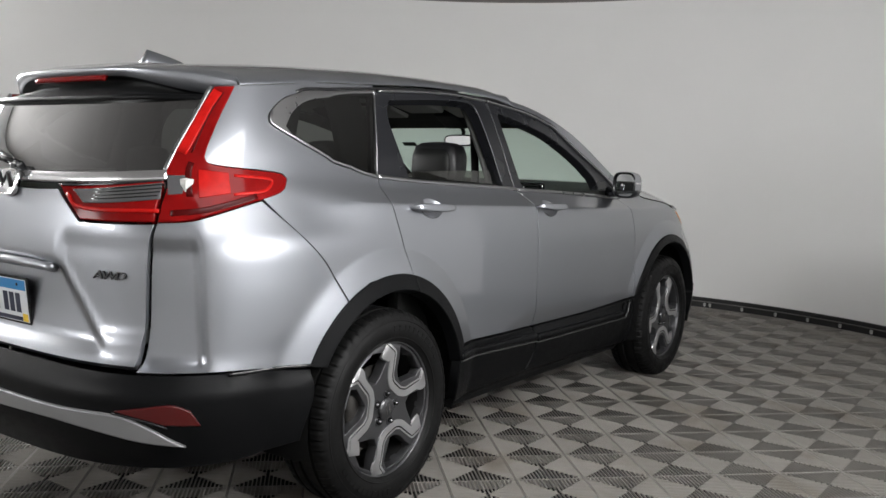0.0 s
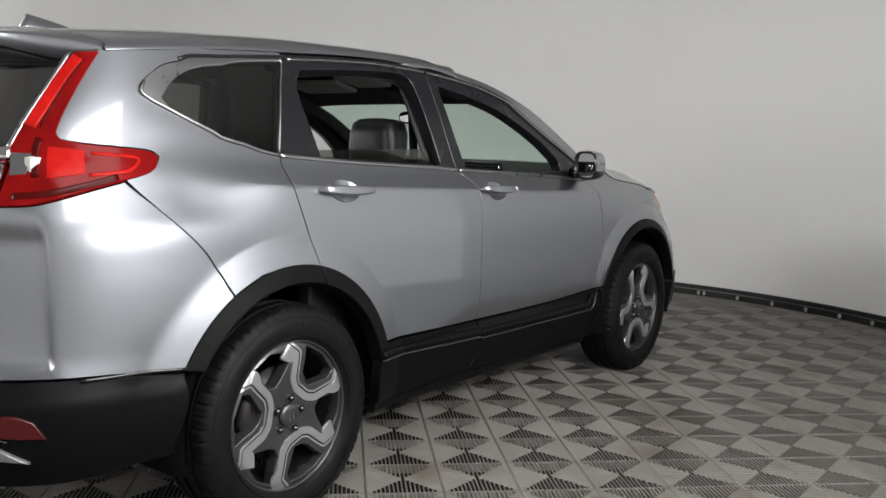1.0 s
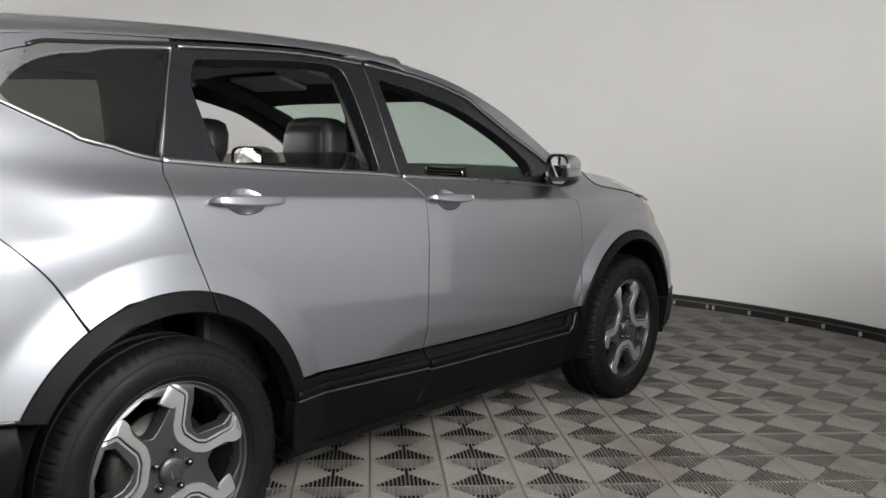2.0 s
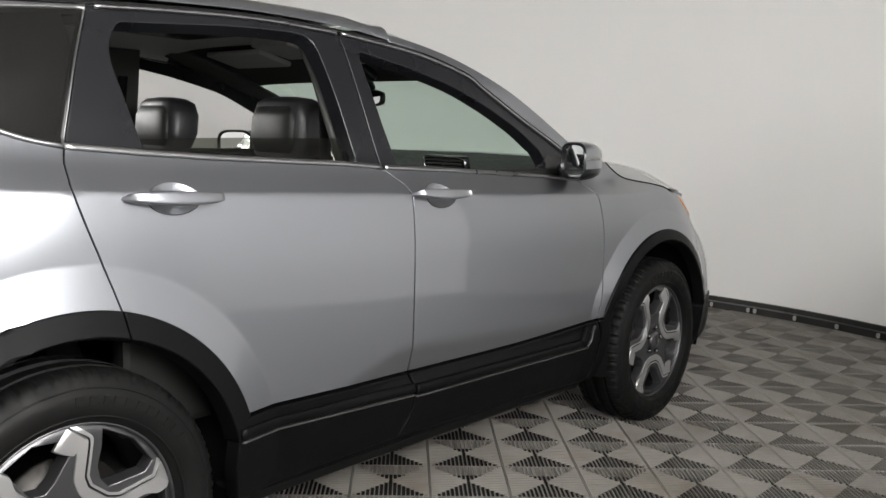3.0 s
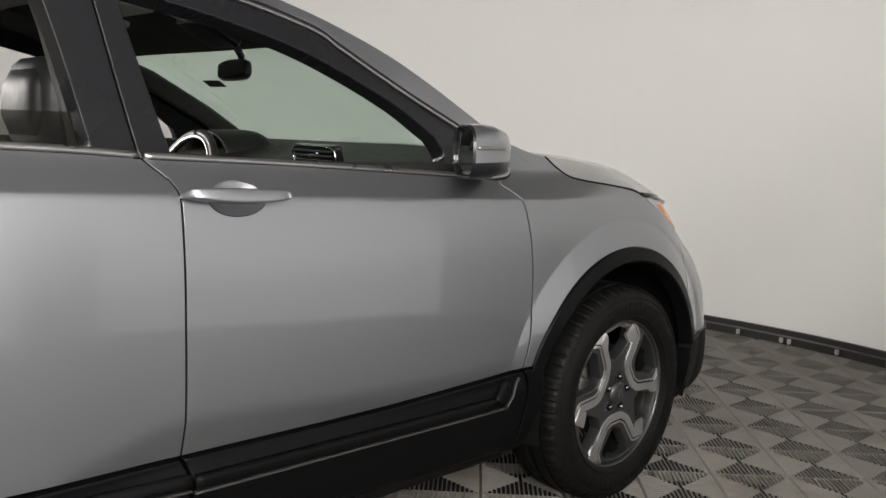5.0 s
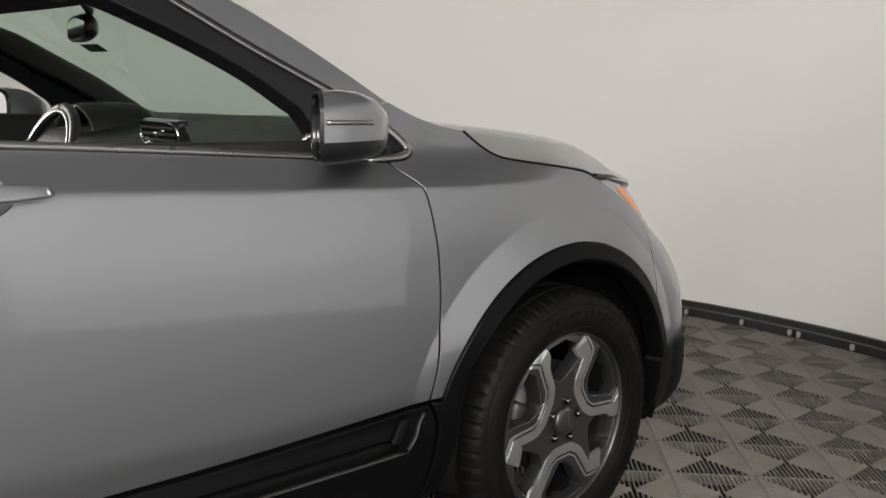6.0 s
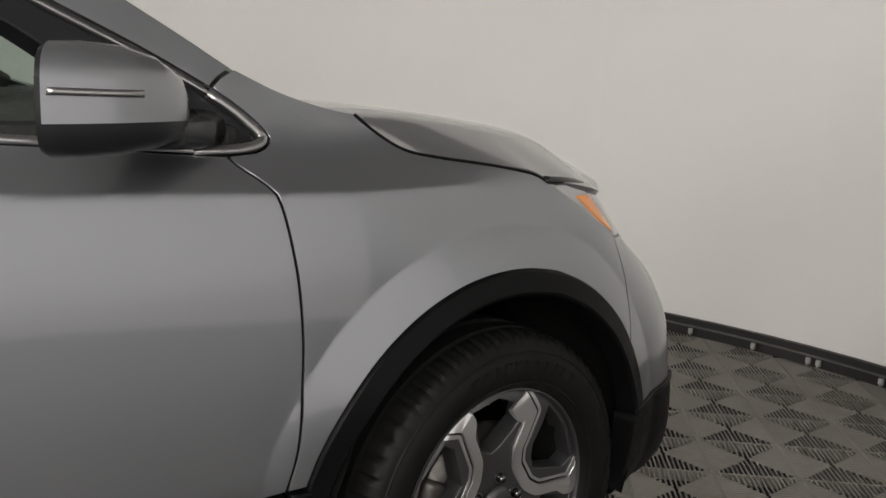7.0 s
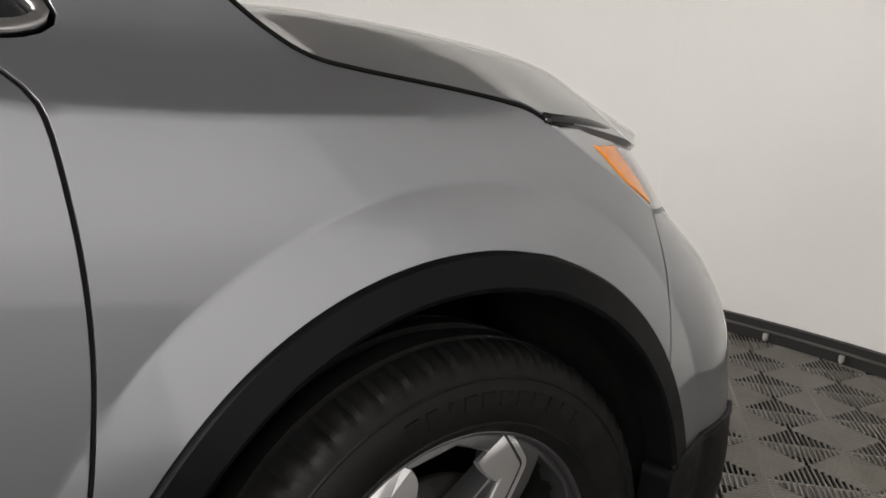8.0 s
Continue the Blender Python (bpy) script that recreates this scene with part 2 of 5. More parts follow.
def inset(loop, d):
    """The outline moved inwards by d."""
    if not d:
        return loop
    e0, e1 = loop - np.roll(loop, 1, 0), np.roll(loop, -1, 0) - loop
    n0, n1 = (np.stack([-e[:, 1], e[:, 0]], 1) / (np.linalg.norm(e, axis=1)[:, None] + 1e-12) for e in (e0, e1))
    n = n0 + n1
    n /= np.maximum((n * n).sum(1) / 2, 0.35)[:, None]
    return loop + d * n


def inside(points, loop):
    x, y = points[:, 0][:, None], points[:, 1][:, None]
    x0, y0 = loop[:, 0][None], loop[:, 1][None]
    x1, y1 = np.roll(loop[:, 0], -1)[None], np.roll(loop[:, 1], -1)[None]
    cross = ((y0 > y) != (y1 > y)) & (x < (x1 - x0) * (y - y0) / np.where(y1 == y0, 1e-12, y1 - y0) + x0)
    return cross.sum(1) % 2 == 1


def far_from(points, loop, d):
    return (np.min(((points[:, None] - loop[None]) ** 2).sum(-1), 1) > d * d) if len(points) else np.zeros(0, bool)


def sheet(name, outline, holes, place, mat, parent, thick=0.02, step=0.025, gap=0.002, bevel=0.0025, label="", extra=None, flip=False, back=False):
    """A bent panel: an outline in the plane, with holes, laid on the surface that place(points) gives as (points, normals).
    Its rim turns inwards by thick, with a small rounded edge."""
    loops = [outline] + list(holes)
    face = [inset(outline, gap + bevel)] + [inset(h, -gap - bevel) for h in holes]
    edge = [inset(outline, gap)] + [inset(h, -gap) for h in holes]
    lo, hi = outline.min(0), outline.max(0)
    gx, gy = np.meshgrid(np.arange(lo[0], hi[0], step), np.arange(lo[1], hi[1], step))
    gx[::2] += step / 2
    pts = np.stack([gx.ravel(), gy.ravel()], 1)
    if extra is not None:
        pts = np.vstack([pts[far_from(pts, extra, 0.6 * step)], extra])
    ok = inside(pts, face[0]) & far_from(pts, face[0], 0.45 * step)
    for h in face[1:]:
        ok &= ~inside(pts, h) & far_from(pts, h, 0.45 * step)
    pts = pts[ok]
    coords, edges = [Vector(p) for l in face for p in l], []
    k = 0
    for l in face:
        edges += [(k + i, k + (i + 1) % len(l)) for i in range(len(l))]
        k += len(l)
    coords += [Vector(p) for p in pts]
    flat, _, tris, *_ = delaunay_2d_cdt(coords, edges, [], 2, 1e-6)
    flat = np.array([tuple(p) for p in flat])
    mid = flat[np.array(tris)].mean(1)
    good = inside(mid, face[0])
    for h in face[1:]:
        good &= ~inside(mid, h)
    tris = [t for t, g in zip(tris, good) if g]
    used = sorted({i for t in tris for i in t})
    back_to = {i: n for n, i in enumerate(used)}
    flat = flat[used]
    tris = [tuple(back_to[i] for i in t) for t in tris]
    p, n = place(flat)
    verts, faces = list(p), list(tris)
    if thick:
        for f0, e0 in zip(face, edge):
            p0, n0 = place(f0)
            p1, n1 = place(e0)
            base, m = len(verts), len(f0)
            verts += list(p0) + list(p0 * 0.3 + (p1 - n1 * bevel) * 0.7 + n1 * bevel * 0.35) + list(p1 - n1 * bevel) + list(p1 - n1 * bevel) + list(p1 - n1 * thick)
            for a in (0, 1, 3):
                for i in range(m):
                    j = (i + 1) % m
                    faces.append((base + a * m + i, base + a * m + j, base + (a + 1) * m + j, base + (a + 1) * m + i)[::-1])
    if back:
        base = len(verts)
        verts += list(p - n * thick)
        faces += [tuple(base + i for i in t)[::-1] for t in tris]
    if flip:
        faces = [f[::-1] for f in faces]
    return mesh_part(name, verts, faces, mat, parent, label)


# ---- the car's skin ----
AXLE_R, AXLE_F, HUB_Z = 0.0, 2.66, 0.357
ARCH_Z, ARCH_OUT, ARCH_IN = 0.38, 0.477, 0.420
YR, YF, UR, UF, NR = -0.1, 2.75, 1.4, 1.4, 3.7
nose_n = table([0.3, 0.5, 0.7, 0.9, 1.05], [5.2, 4.1, 3.43, 2.74, 2.6])
half_w = table([0.18, 0.24, 0.30, 0.40, 0.50, 0.60, 0.75, 0.88, 0.97, 1.03, 1.055, 1.072, 1.077, 1.105, 1.137, 1.165, 1.25, 1.38, 1.53, 1.60, 1.64],
               [0.80, 0.84, 0.870, 0.893, 0.905, 0.906, 0.907, 0.907, 0.903, 0.8965, 0.8925, 0.8885, 0.8835, 0.850, 0.812, 0.797, 0.770, 0.729, 0.670, 0.62, 0.52])
# the shoulder without its crease, as on the front of the wing
soft_w = table([0.18, 0.24, 0.30, 0.40, 0.50, 0.60, 0.75, 0.85, 0.92, 0.97, 1.03, 1.07, 1.105, 1.137, 1.165, 1.25, 1.38, 1.53, 1.60, 1.64],
               [0.80, 0.84, 0.870, 0.893, 0.905, 0.906, 0.908, 0.908, 0.904, 0.896, 0.883, 0.869, 0.846, 0.815, 0.797, 0.770, 0.729, 0.670, 0.62, 0.52])
rear_y = table([0.18, 0.30, 0.45, 0.60, 0.66, 0.80, 0.95, 1.10, 1.18, 1.25, 1.40, 1.55, 1.64],
               [-0.86, -0.95, -1.0, -1.0, -0.965, -0.945, -0.94, -0.915, -0.885, -0.85, -0.76, -0.665, -0.60])
front_y = table([0.18, 0.30, 0.45, 0.60, 0.75, 0.88, 0.95, 1.02, 1.08, 1.2, 1.64], [3.44, 3.543, 3.56, 3.571, 3.504, 3.35, 3.281, 3.18, 3.08, 2.98, 2.9])
tuck_z = table([-0.5, 0.70, 0.78, 0.89, 1.08, 1.34, 1.77, 2.13, 2.4], [0.40, 0.48, 0.516, 0.548, 0.592, 0.578, 0.552, 0.543, 0.50])


# the rear haunch, rounded over below the crease
haunch_w = table([0.18, 0.24, 0.30, 0.40, 0.50, 0.60, 0.75, 0.85, 0.90, 0.95, 1.00, 1.05, 1.105, 1.137, 1.165, 1.25, 1.38, 1.53, 1.60, 1.64],
                 [0.80, 0.84, 0.870, 0.893, 0.905, 0.907, 0.909, 0.907, 0.902, 0.890, 0.868, 0.847, 0.826, 0.810, 0.797, 0.770, 0.729, 0.670, 0.62, 0.52])


def body(u, z):
    """The bare skin: u runs along the flank, in metres from the rear corner, round into the tail (below 0) and the nose."""
    u, z = np.asarray(u, float), np.asarray(z, float)
    qr = np.clip(-u / UR, 0, 1) * math.pi / 2
    qf = np.clip((u - (YF - YR)) / UF, 0, 1) * math.pi / 2
    y = np.where(u < 0, YR - (YR - rear_y(z)) * np.sin(qr) ** (2 / NR), np.where(u > YF - YR, YF + (front_y(z) - YF) * np.sin(qf) ** (2 / nose_n(z)), YR + u))
    lean = ease(0.85, 1.0, z) * (1 - ease(1.28, 1.5, z))
    at = z + 0.04 * (np.clip(y, -0.4, 2.3) - 1.0) * lean
    soft, haunch = ease(2.30, 2.75, y), ease(0.05, -0.40, y)
    w = half_w(at) * (1 - soft - haunch) + soft_w(at) * soft + haunch_w(at) * haunch
    x = np.where(u < 0, w * np.maximum(np.cos(qr), 0) ** (2 / NR), np.where(u > YF - YR, w * np.maximum(np.cos(qf), 0) ** (2 / nose_n(z)), w))
    return x, y, z


def skin(u, z):
    x, y, z = body(u, z)
    for hub in (AXLE_R, AXLE_F):
        r = np.hypot(y - hub, z - ARCH_Z)
        fade = 1 - (1 - ease(0.50, 0.70, z)) * ease(0.2, 0.4, hub - y) * 0.7 * (hub > 1)
        x = x + 0.27 * np.maximum((0.562 if hub > 1 else 0.572) - r, 0) * fade
    below = np.maximum(tuck_z(y) - z, 0) * ease(0.46, 0.50, z)
    x = x - 0.22 * below * ease(0.60, 0.85, y) * (1 - ease(2.1, 2.2, y))
    return np.stack([x, y, z], -1)


def on_skin(off=0.0, side=1):
    """A placing on the skin, off metres proud of it; side -1 is the car's left."""
    def place(uz):
        u, z = uz[:, 0], uz[:, 1]
        p = skin(u, z)
        du, dz = skin(u + 2e-3, z) - skin(u - 2e-3, z), skin(u, z + 2e-3) - skin(u, z - 2e-3)
        n = np.cross(du, dz)
        n /= np.linalg.norm(n, axis=1)[:, None] + 1e-12
        p = p + n * off
        if side < 0:
            p, n = p * (-1, 1, 1), n * (-1, 1, 1)
        return p, n
    return place


def at_y(y, z):
    """Skin coordinates of the place with this y on the flank or a corner."""
    if y < YR:
        q = math.asin(min(1, ((YR - y) / (YR - float(rear_y(z)))) ** (NR / 2)))
        return (-UR * q / (math.pi / 2), z)
    if y > YF:
        q = math.asin(min(1, ((y - YF) / (float(front_y(z)) - YF)) ** (float(nose_n(z)) / 2)))
        return (YF - YR + UF * q / (math.pi / 2), z)
    return (y - YR, z)


def at_x(x, z):
    """Skin coordinates of the place with this x on the tail."""
    q = math.acos(min(1, (x / float(half_w(z))) ** (NR / 2)))
    return (-UR * q / (math.pi / 2), z)


def line(*yz):
    return [at_y(y, z) for y, z in yz]


def arc(hub, r, a, b, n=14):
    """Part of a wheel arch, angles in degrees from the top, forwards positive."""
    return [at_y(hub + r * math.sin(radians(t)), ARCH_Z + r * math.cos(radians(t))) for t in np.linspace(a, b, n)]


def arch_angle(hub, r, z, sign):
    return sign * math.degrees(math.acos(max(-1, min(1, (z - ARCH_Z) / r))))


def arch_rings(hub):
    return np.array([at_y(hub + r * math.sin(t), ARCH_Z + r * math.cos(t)) for r in (0.552, 0.558, 0.562, 0.567, 0.572, 0.578, 0.586) for t in np.radians(np.arange(-100, 101, 2.2)) if ARCH_Z + r * math.cos(t) > 0.5])


def crease_rows(y0, y1):
    """Mesh rows along the shoulder crease, which falls gently towards the nose."""
    return np.array([(y - YR, k - 0.04 * (min(y, 2.3) - 1.0)) for k in (1.062, 1.0705, 1.0735, 1.0775, 1.087) for y in np.arange(y0, y1, 0.02)])


def strip(name, uz, width, height, mat, parent, side=1, off=0.0, label="", step=0.02):
    """A narrow moulding laid along a curve on the skin."""
    c = smooth_curve(uz, step)
    p, n = on_skin(off, side)(c)
    t = np.gradient(p, axis=0)
    t /= np.linalg.norm(t, axis=1)[:, None]
    b = np.cross(n, t)
    prof = [(-0.5, -0.004), (-0.46, 0.6 * height), (-0.3, height), (0.3, height), (0.46, 0.6 * height), (0.5, -0.004)]
    loops = [[tuple(p[i] + b[i] * (a * width) + n[i] * h) for a, h in prof] for i in range(len(p))]
    v, f = rings(loops, caps=True)
    return mesh_part(name, v, f, mat, parent, label)


car = tagged(new("car"), "silver five-door sport utility car with lowered windows, parked on floor tiles", "car")

# Shut lines and outlines of the flank, as (y, z).
BELT = [(-0.123, 1.241), (0.056, 1.200), (0.33, 1.180), (0.615, 1.165), (0.893, 1.152), (1.045, 1.141), (1.41, 1.124), (1.82, 1.100), (2.10, 1.081)]
TOP = [(2.101, 1.178), (2.00, 1.232), (1.85, 1.303), (1.737, 1.360), (1.622, 1.420), (1.54, 1.462), (1.305, 1.517), (0.985, 1.552), (0.70, 1.562), (0.42, 1.553), (0.183, 1.538)]
REAR_GAP_TOP = [(0.183, 1.538), (0.114, 1.371), (0.056, 1.200)]
REAR_GAP = [(0.056, 1.200), (0.036, 1.14), (0.030, 1.107), (0.052, 1.032), (0.084, 0.945), (0.108, 0.860), (0.112, 0.844)]
B_TOP = [(0.985, 1.552), (1.012, 1.34), (1.043, 1.141)]
B_GAP = [(1.043, 1.141), (1.075, 1.105), (1.088, 1.078), (1.089, 0.96), (1.090, 0.80), (1.090, 0.66), (1.088, 0.575), (1.086, 0.514)]
F_GAP = [(2.105, 1.083), (2.115, 1.066), (2.158, 1.024), (2.180, 0.937), (2.196, 0.825), (2.199, 0.72), (2.188, 0.60), (2.168, 0.528)]
BUMP_GAP = [(-0.53, 1.128), (-0.457, 1.055), (-0.366, 0.964), (-0.305, 0.891), (-0.248, 0.789)]

def flank(side):
    """All that covers one side of the car."""
    P, s = on_skin(0, side), side
    flip = side < 0
    r_a = lambda z, k: arch_angle(AXLE_R, ARCH_OUT, z, k)
    # rear door
    a0 = math.degrees(math.asin(0.112 / ARCH_OUT))
    handle_r, handle_f = (0.272, 1.090, 0.068, 0.035), (1.222, 1.061, 0.068, 0.035)
    cup = lambda h: np.array([(h[0] - YR + h[2] * math.cos(t) * (1 + 0.0), h[1] - 0.004 + h[3] * math.sin(t)) for t in np.linspace(0, 2 * math.pi, 40, endpoint=False)])
    a1 = r_a(0.531, 1)
    e1 = AXLE_R + ARCH_OUT * math.sin(radians(a1))
    out = loop_of([line(*BELT[1:6])[:-1] + [at_y(1.043, 1.141)], line(*B_GAP), line((1.086, 0.514), (0.77, 0.524), (e1, 0.531)), arc(AXLE_R, ARCH_OUT, a1, a0), line(*([(AXLE_R + ARCH_OUT * math.sin(radians(a0)), ARCH_Z + ARCH_OUT * math.cos(radians(a0)))] + REAR_GAP[::-1][1:]))])
    rear_door = sheet("rear_door", out, [cup(handle_r)], P, PAINT, car, 0.028, 0.020, 0.0026, 0.0007, label="silver rear side door, its window half lowered", extra=np.vstack([arch_rings(AXLE_R), crease_rows(0.0, 1.1)]), flip=flip)
    # front door
    out = loop_of([line(*B_GAP), line((1.086, 0.514), (1.6, 0.512), (2.0, 0.522), (2.168, 0.528)), line(*F_GAP[::-1]), line((2.105, 1.083), (2.10, 1.081)), line(*([(2.10, 1.081)] + BELT[-2:4:-1][:-1] + [(1.043, 1.141)]))])
    front_door = sheet("front_door", out, [cup(handle_f)], P, PAINT, car, 0.028, 0.020, 0.0026, 0.0007, label="silver front side door, its window fully lowered", extra=np.vstack([arch_rings(AXLE_F), crease_rows(1.02, 2.2)]), flip=flip)
    for door, h, span in ((rear_door, handle_r, (0.138, 0.402, 1.092, 1.083)), (front_door, handle_f, (1.086, 1.352, 1.066, 1.056))):
        # hollow behind the grip
        def bowl(uz, h=h):
            p, n = P(uz)
            r = np.hypot((uz[:, 0] - (h[0] - YR)) / h[2], (uz[:, 1] - h[1] + 0.004) / h[3])
            return p - n * (0.030 * (1 - np.clip(r, 0, 1) ** 2.2))[:, None], n
        sheet("handle_cup", cup(h), [], bowl, PAINT, door, 0, 0.008, -0.001, 0.0, flip=flip)
        y0, y1, z0, z1 = span
        c = np.linspace(0, 1, 22)
        pts = np.stack([y0 + (y1 - y0) * c - YR, z0 + (z1 - z0) * c - 0.004 * np.sin(np.pi * c)], 1)
        p, n = P(pts)
        loops = []
        for i, t in enumerate(c):
            swell = math.sin(math.pi * min(max(t * 1.02, 0.0), 1)) ** 0.24
            mid = p[i] + n[i] * (0.002 + 0.034 * swell)
            up = np.array([0, 0, 1.0])
            up = up - n[i] * (up @ n[i])
            loops.append(oval(*mid, n[i], up, 0.007 + 0.006 * swell, 0.003 + 0.0135 * swell * (1 - 0.22 * abs(2 * t - 1) ** 3), 5.0, 28))
        v, f = rings(loops)
        handle = mesh_part("door_handle", v, f, PAINT, door, "silver pull handle with a bright upper edge")
    # front wing
    a2, a3 = arch_angle(AXLE_F, ARCH_OUT, 0.528, -1), 57
    e2 = AXLE_F + ARCH_OUT * math.sin(radians(a2))
    e3 = (AXLE_F + ARCH_OUT * math.sin(radians(a3)), ARCH_Z + ARCH_OUT * math.cos(radians(a3)))
    out = loop_of([line((2.168, 0.528), (e2, 0.528)), arc(AXLE_F, ARCH_OUT, a2, a3, 24), line(e3, (3.075, 0.72), (3.072, 0.80), (3.06, 0.884)),
                   line((3.06, 0.884), (2.94, 0.944), (2.85, 0.992), (2.808, 1.016)), line((2.808, 1.016), (2.765, 1.036), (2.675, 1.052), (2.533, 1.071), (2.47, 1.084), (2.42, 1.112), (2.372, 1.148)),
                   line((2.372, 1.148), (2.31, 1.160), (2.23, 1.182), (2.15, 1.216)), line((2.15, 1.216), (2.122, 1.202), (2.104, 1.184)), line((2.104, 1.184), (2.150, 1.152), (2.188, 1.118), (2.190, 1.098), (2.160, 1.085), (2.108, 1.082)), line(*([(2.108, 1.082)] + F_GAP[1:]))])
    sheet("front_wing", out, [], P, PAINT, car, 0.028, 0.020, 0.0026, 0.0007, label="silver front wing with a flared wheel arch", extra=np.vstack([arch_rings(AXLE_F), crease_rows(2.1, 2.62)]), flip=flip)
    # rear quarter
    a4 = math.degrees(math.asin(-0.248 / ARCH_OUT))
    q_arch = arc(AXLE_R, ARCH_OUT, a4, a0)
    out = loop_of([q_arch, line(*([(AXLE_R + ARCH_OUT * math.sin(radians(a0)), ARCH_Z + ARCH_OUT * math.cos(radians(a0)))] + REAR_GAP[::-1][1:])),
                   line((0.056, 1.200), (-0.03, 1.2165), (-0.123, 1.2420), (-0.20, 1.2700), (-0.271, 1.3005), (-0.34, 1.3330), (-0.40, 1.3635)), line((-0.40, 1.3635), (-0.424, 1.387), (-0.402, 1.420), (-0.329, 1.468), (-0.258, 1.490), (-0.126, 1.512), (0.183, 1.537)),
                   line((0.183, 1.537), (0.18, 1.556)), line((0.18, 1.556), (-0.10, 1.540), (-0.30, 1.520), (-0.478, 1.502)),
                   line((-0.478, 1.502), (-0.506, 1.495), (-0.591, 1.387), (-0.660, 1.285), (-0.672, 1.255), (-0.640, 1.240), (-0.457, 1.222), (-0.418, 1.208), (-0.415, 1.195), (-0.452, 1.160), (-0.53, 1.137)),
                   line(*([(-0.53, 1.137)] + BUMP_GAP[1:]))])
    sheet("rear_quarter_panel", out, [], P, PAINT, car, 0.028, 0.020, 0.0015, 0.0007, label="silver rear quarter panel with a flared wheel arch", extra=np.vstack([arch_rings(AXLE_R), crease_rows(-0.1, 0.1)]), flip=flip)
    # windscreen pillar, from the wing up to the roof
    low = [(y, z + 0.006) for y, z in TOP[:7]] + [(1.20, 1.538)]
    out = loop_of([line(low[0], (2.118, 1.200), (2.145, 1.217)), line((2.145, 1.217), (2.058, 1.270), (1.93, 1.342), (1.79, 1.411), (1.62, 1.476), (1.474, 1.520), (1.33, 1.550), (1.20, 1.568)), line((1.20, 1.568), (1.20, 1.538)), line(*low[::-1])])
    sheet("windscreen_pillar", out, [], P, PAINT, car, 0.045, 0.022, 0.002, flip=flip)
    # black frames round the side windows
    hole_r = loop_of([line((0.255, 1.203), (0.217, 1.40), (0.238, 1.478), (0.262, 1.502)), line((0.262, 1.502), (0.60, 1.526), (0.80, 1.530), (0.862, 1.515), (0.885, 1.47), (0.912, 1.34), (0.944, 1.160)), line((0.944, 1.160), (0.6, 1.180), (0.255, 1.203))])
    out = loop_of([line(*BELT[1:6])[:-1] + [at_y(1.043, 1.141)], line(*B_TOP[::-1]), line(*TOP[7:]), line(*REAR_GAP_TOP)])
    sheet("window_frame", out, [hole_r], on_skin(-0.004, side), BLACK_TRIM, rear_door, 0.05, 0.016, 0.002, flip=flip, back=True)
    hole_f = loop_of([line((1.118, 1.157), (1.085, 1.30), (1.052, 1.475), (1.067, 1.494)), line((1.067, 1.494), (1.28, 1.455), (1.515, 1.394), (1.768, 1.286), (1.908, 1.198)), line((1.908, 1.198), (1.935, 1.150), (1.90, 1.112)), line((1.90, 1.112), (1.5, 1.135), (1.118, 1.157))])
    out = loop_of([line(*B_TOP), line(*([(1.043, 1.141)] + BELT[6:])), line((2.10, 1.081), (2.160, 1.085), (2.188, 1.100), (2.180, 1.120), (2.101, 1.178)), line(*TOP[:8])])
    sheet("window_frame", out, [hole_f], on_skin(-0.004, side), BLACK_TRIM, front_door, 0.05, 0.016, 0.002, flip=flip, back=True)
    # fixed rear side window
    hole_q = loop_of([line((-0.355, 1.374), (-0.300, 1.426), (-0.20, 1.472), (-0.033, 1.503), (0.172, 1.524)), line((0.172, 1.524), (0.107, 1.371), (0.053, 1.213)), line((0.053, 1.211), (-0.03, 1.228), (-0.115, 1.2520), (-0.20, 1.2840), (-0.267, 1.3130), (-0.335, 1.3460), (-0.355, 1.374))])
    out = loop_of([line(*REAR_GAP_TOP), line((0.056, 1.200), (-0.03, 1.2165), (-0.123, 1.2420), (-0.20, 1.2700), (-0.271, 1.3005), (-0.34, 1.3330), (-0.40, 1.3635)), line((-0.40, 1.3635), (-0.424, 1.387), (-0.402, 1.420), (-0.329, 1.468), (-0.258, 1.490), (-0.126, 1.512), (0.183, 1.537))])
    rim = sheet("quarter_window_surround", out, [hole_q], on_skin(0.001, side), MATTE_CHROME, car, 0.03, 0.016, 0.001, label="satin metal surround of the rear side window", flip=flip, back=True)
    sheet("quarter_window", hole_q, [], on_skin(-0.006, side), PRIVACY, rim, 0, 0.03, -0.004, 0.0, label="dark tinted rear side glass", flip=flip)
    # half lowered rear window pane
    out = loop_of([line((0.246, 1.230), (0.56, 1.236), (0.93, 1.238)), line((0.93, 1.238), (0.96, 1.12)), line((0.96, 1.12), (0.246, 1.15)), line((0.246, 1.15), (0.246, 1.230))])
    if side > 0:
        sheet("window_pane", out, [], on_skin(-0.028, side), SIDE_GLASS, rear_door, 0, 0.04, 0, 0.0, label="half lowered tinted pane", flip=flip)
    # mouldings round the windows
    strip("belt_moulding", line(*([(1.036, 1.146)] + [(y, z + 0.005) for y, z in BELT[5:0:-1]][1:])), 0.016, 0.006, MATTE_CHROME, rear_door, side, 0.001, "satin metal waist moulding")
    strip("belt_moulding", line(*([(1.05, 1.145)] + [(y, z + 0.004) for y, z in BELT[6:]])), 0.015, 0.006, MATTE_CHROME, front_door, side, 0.001, "satin metal waist moulding")
    strip("corner_moulding", line((2.05, 1.087), (2.105, 1.087), (2.155, 1.091), (2.178, 1.101), (2.176, 1.114), (2.14, 1.146), (2.095, 1.176)), 0.017, 0.007, MATTE_CHROME, car, side, 0.001, "satin metal corner of the window surround")
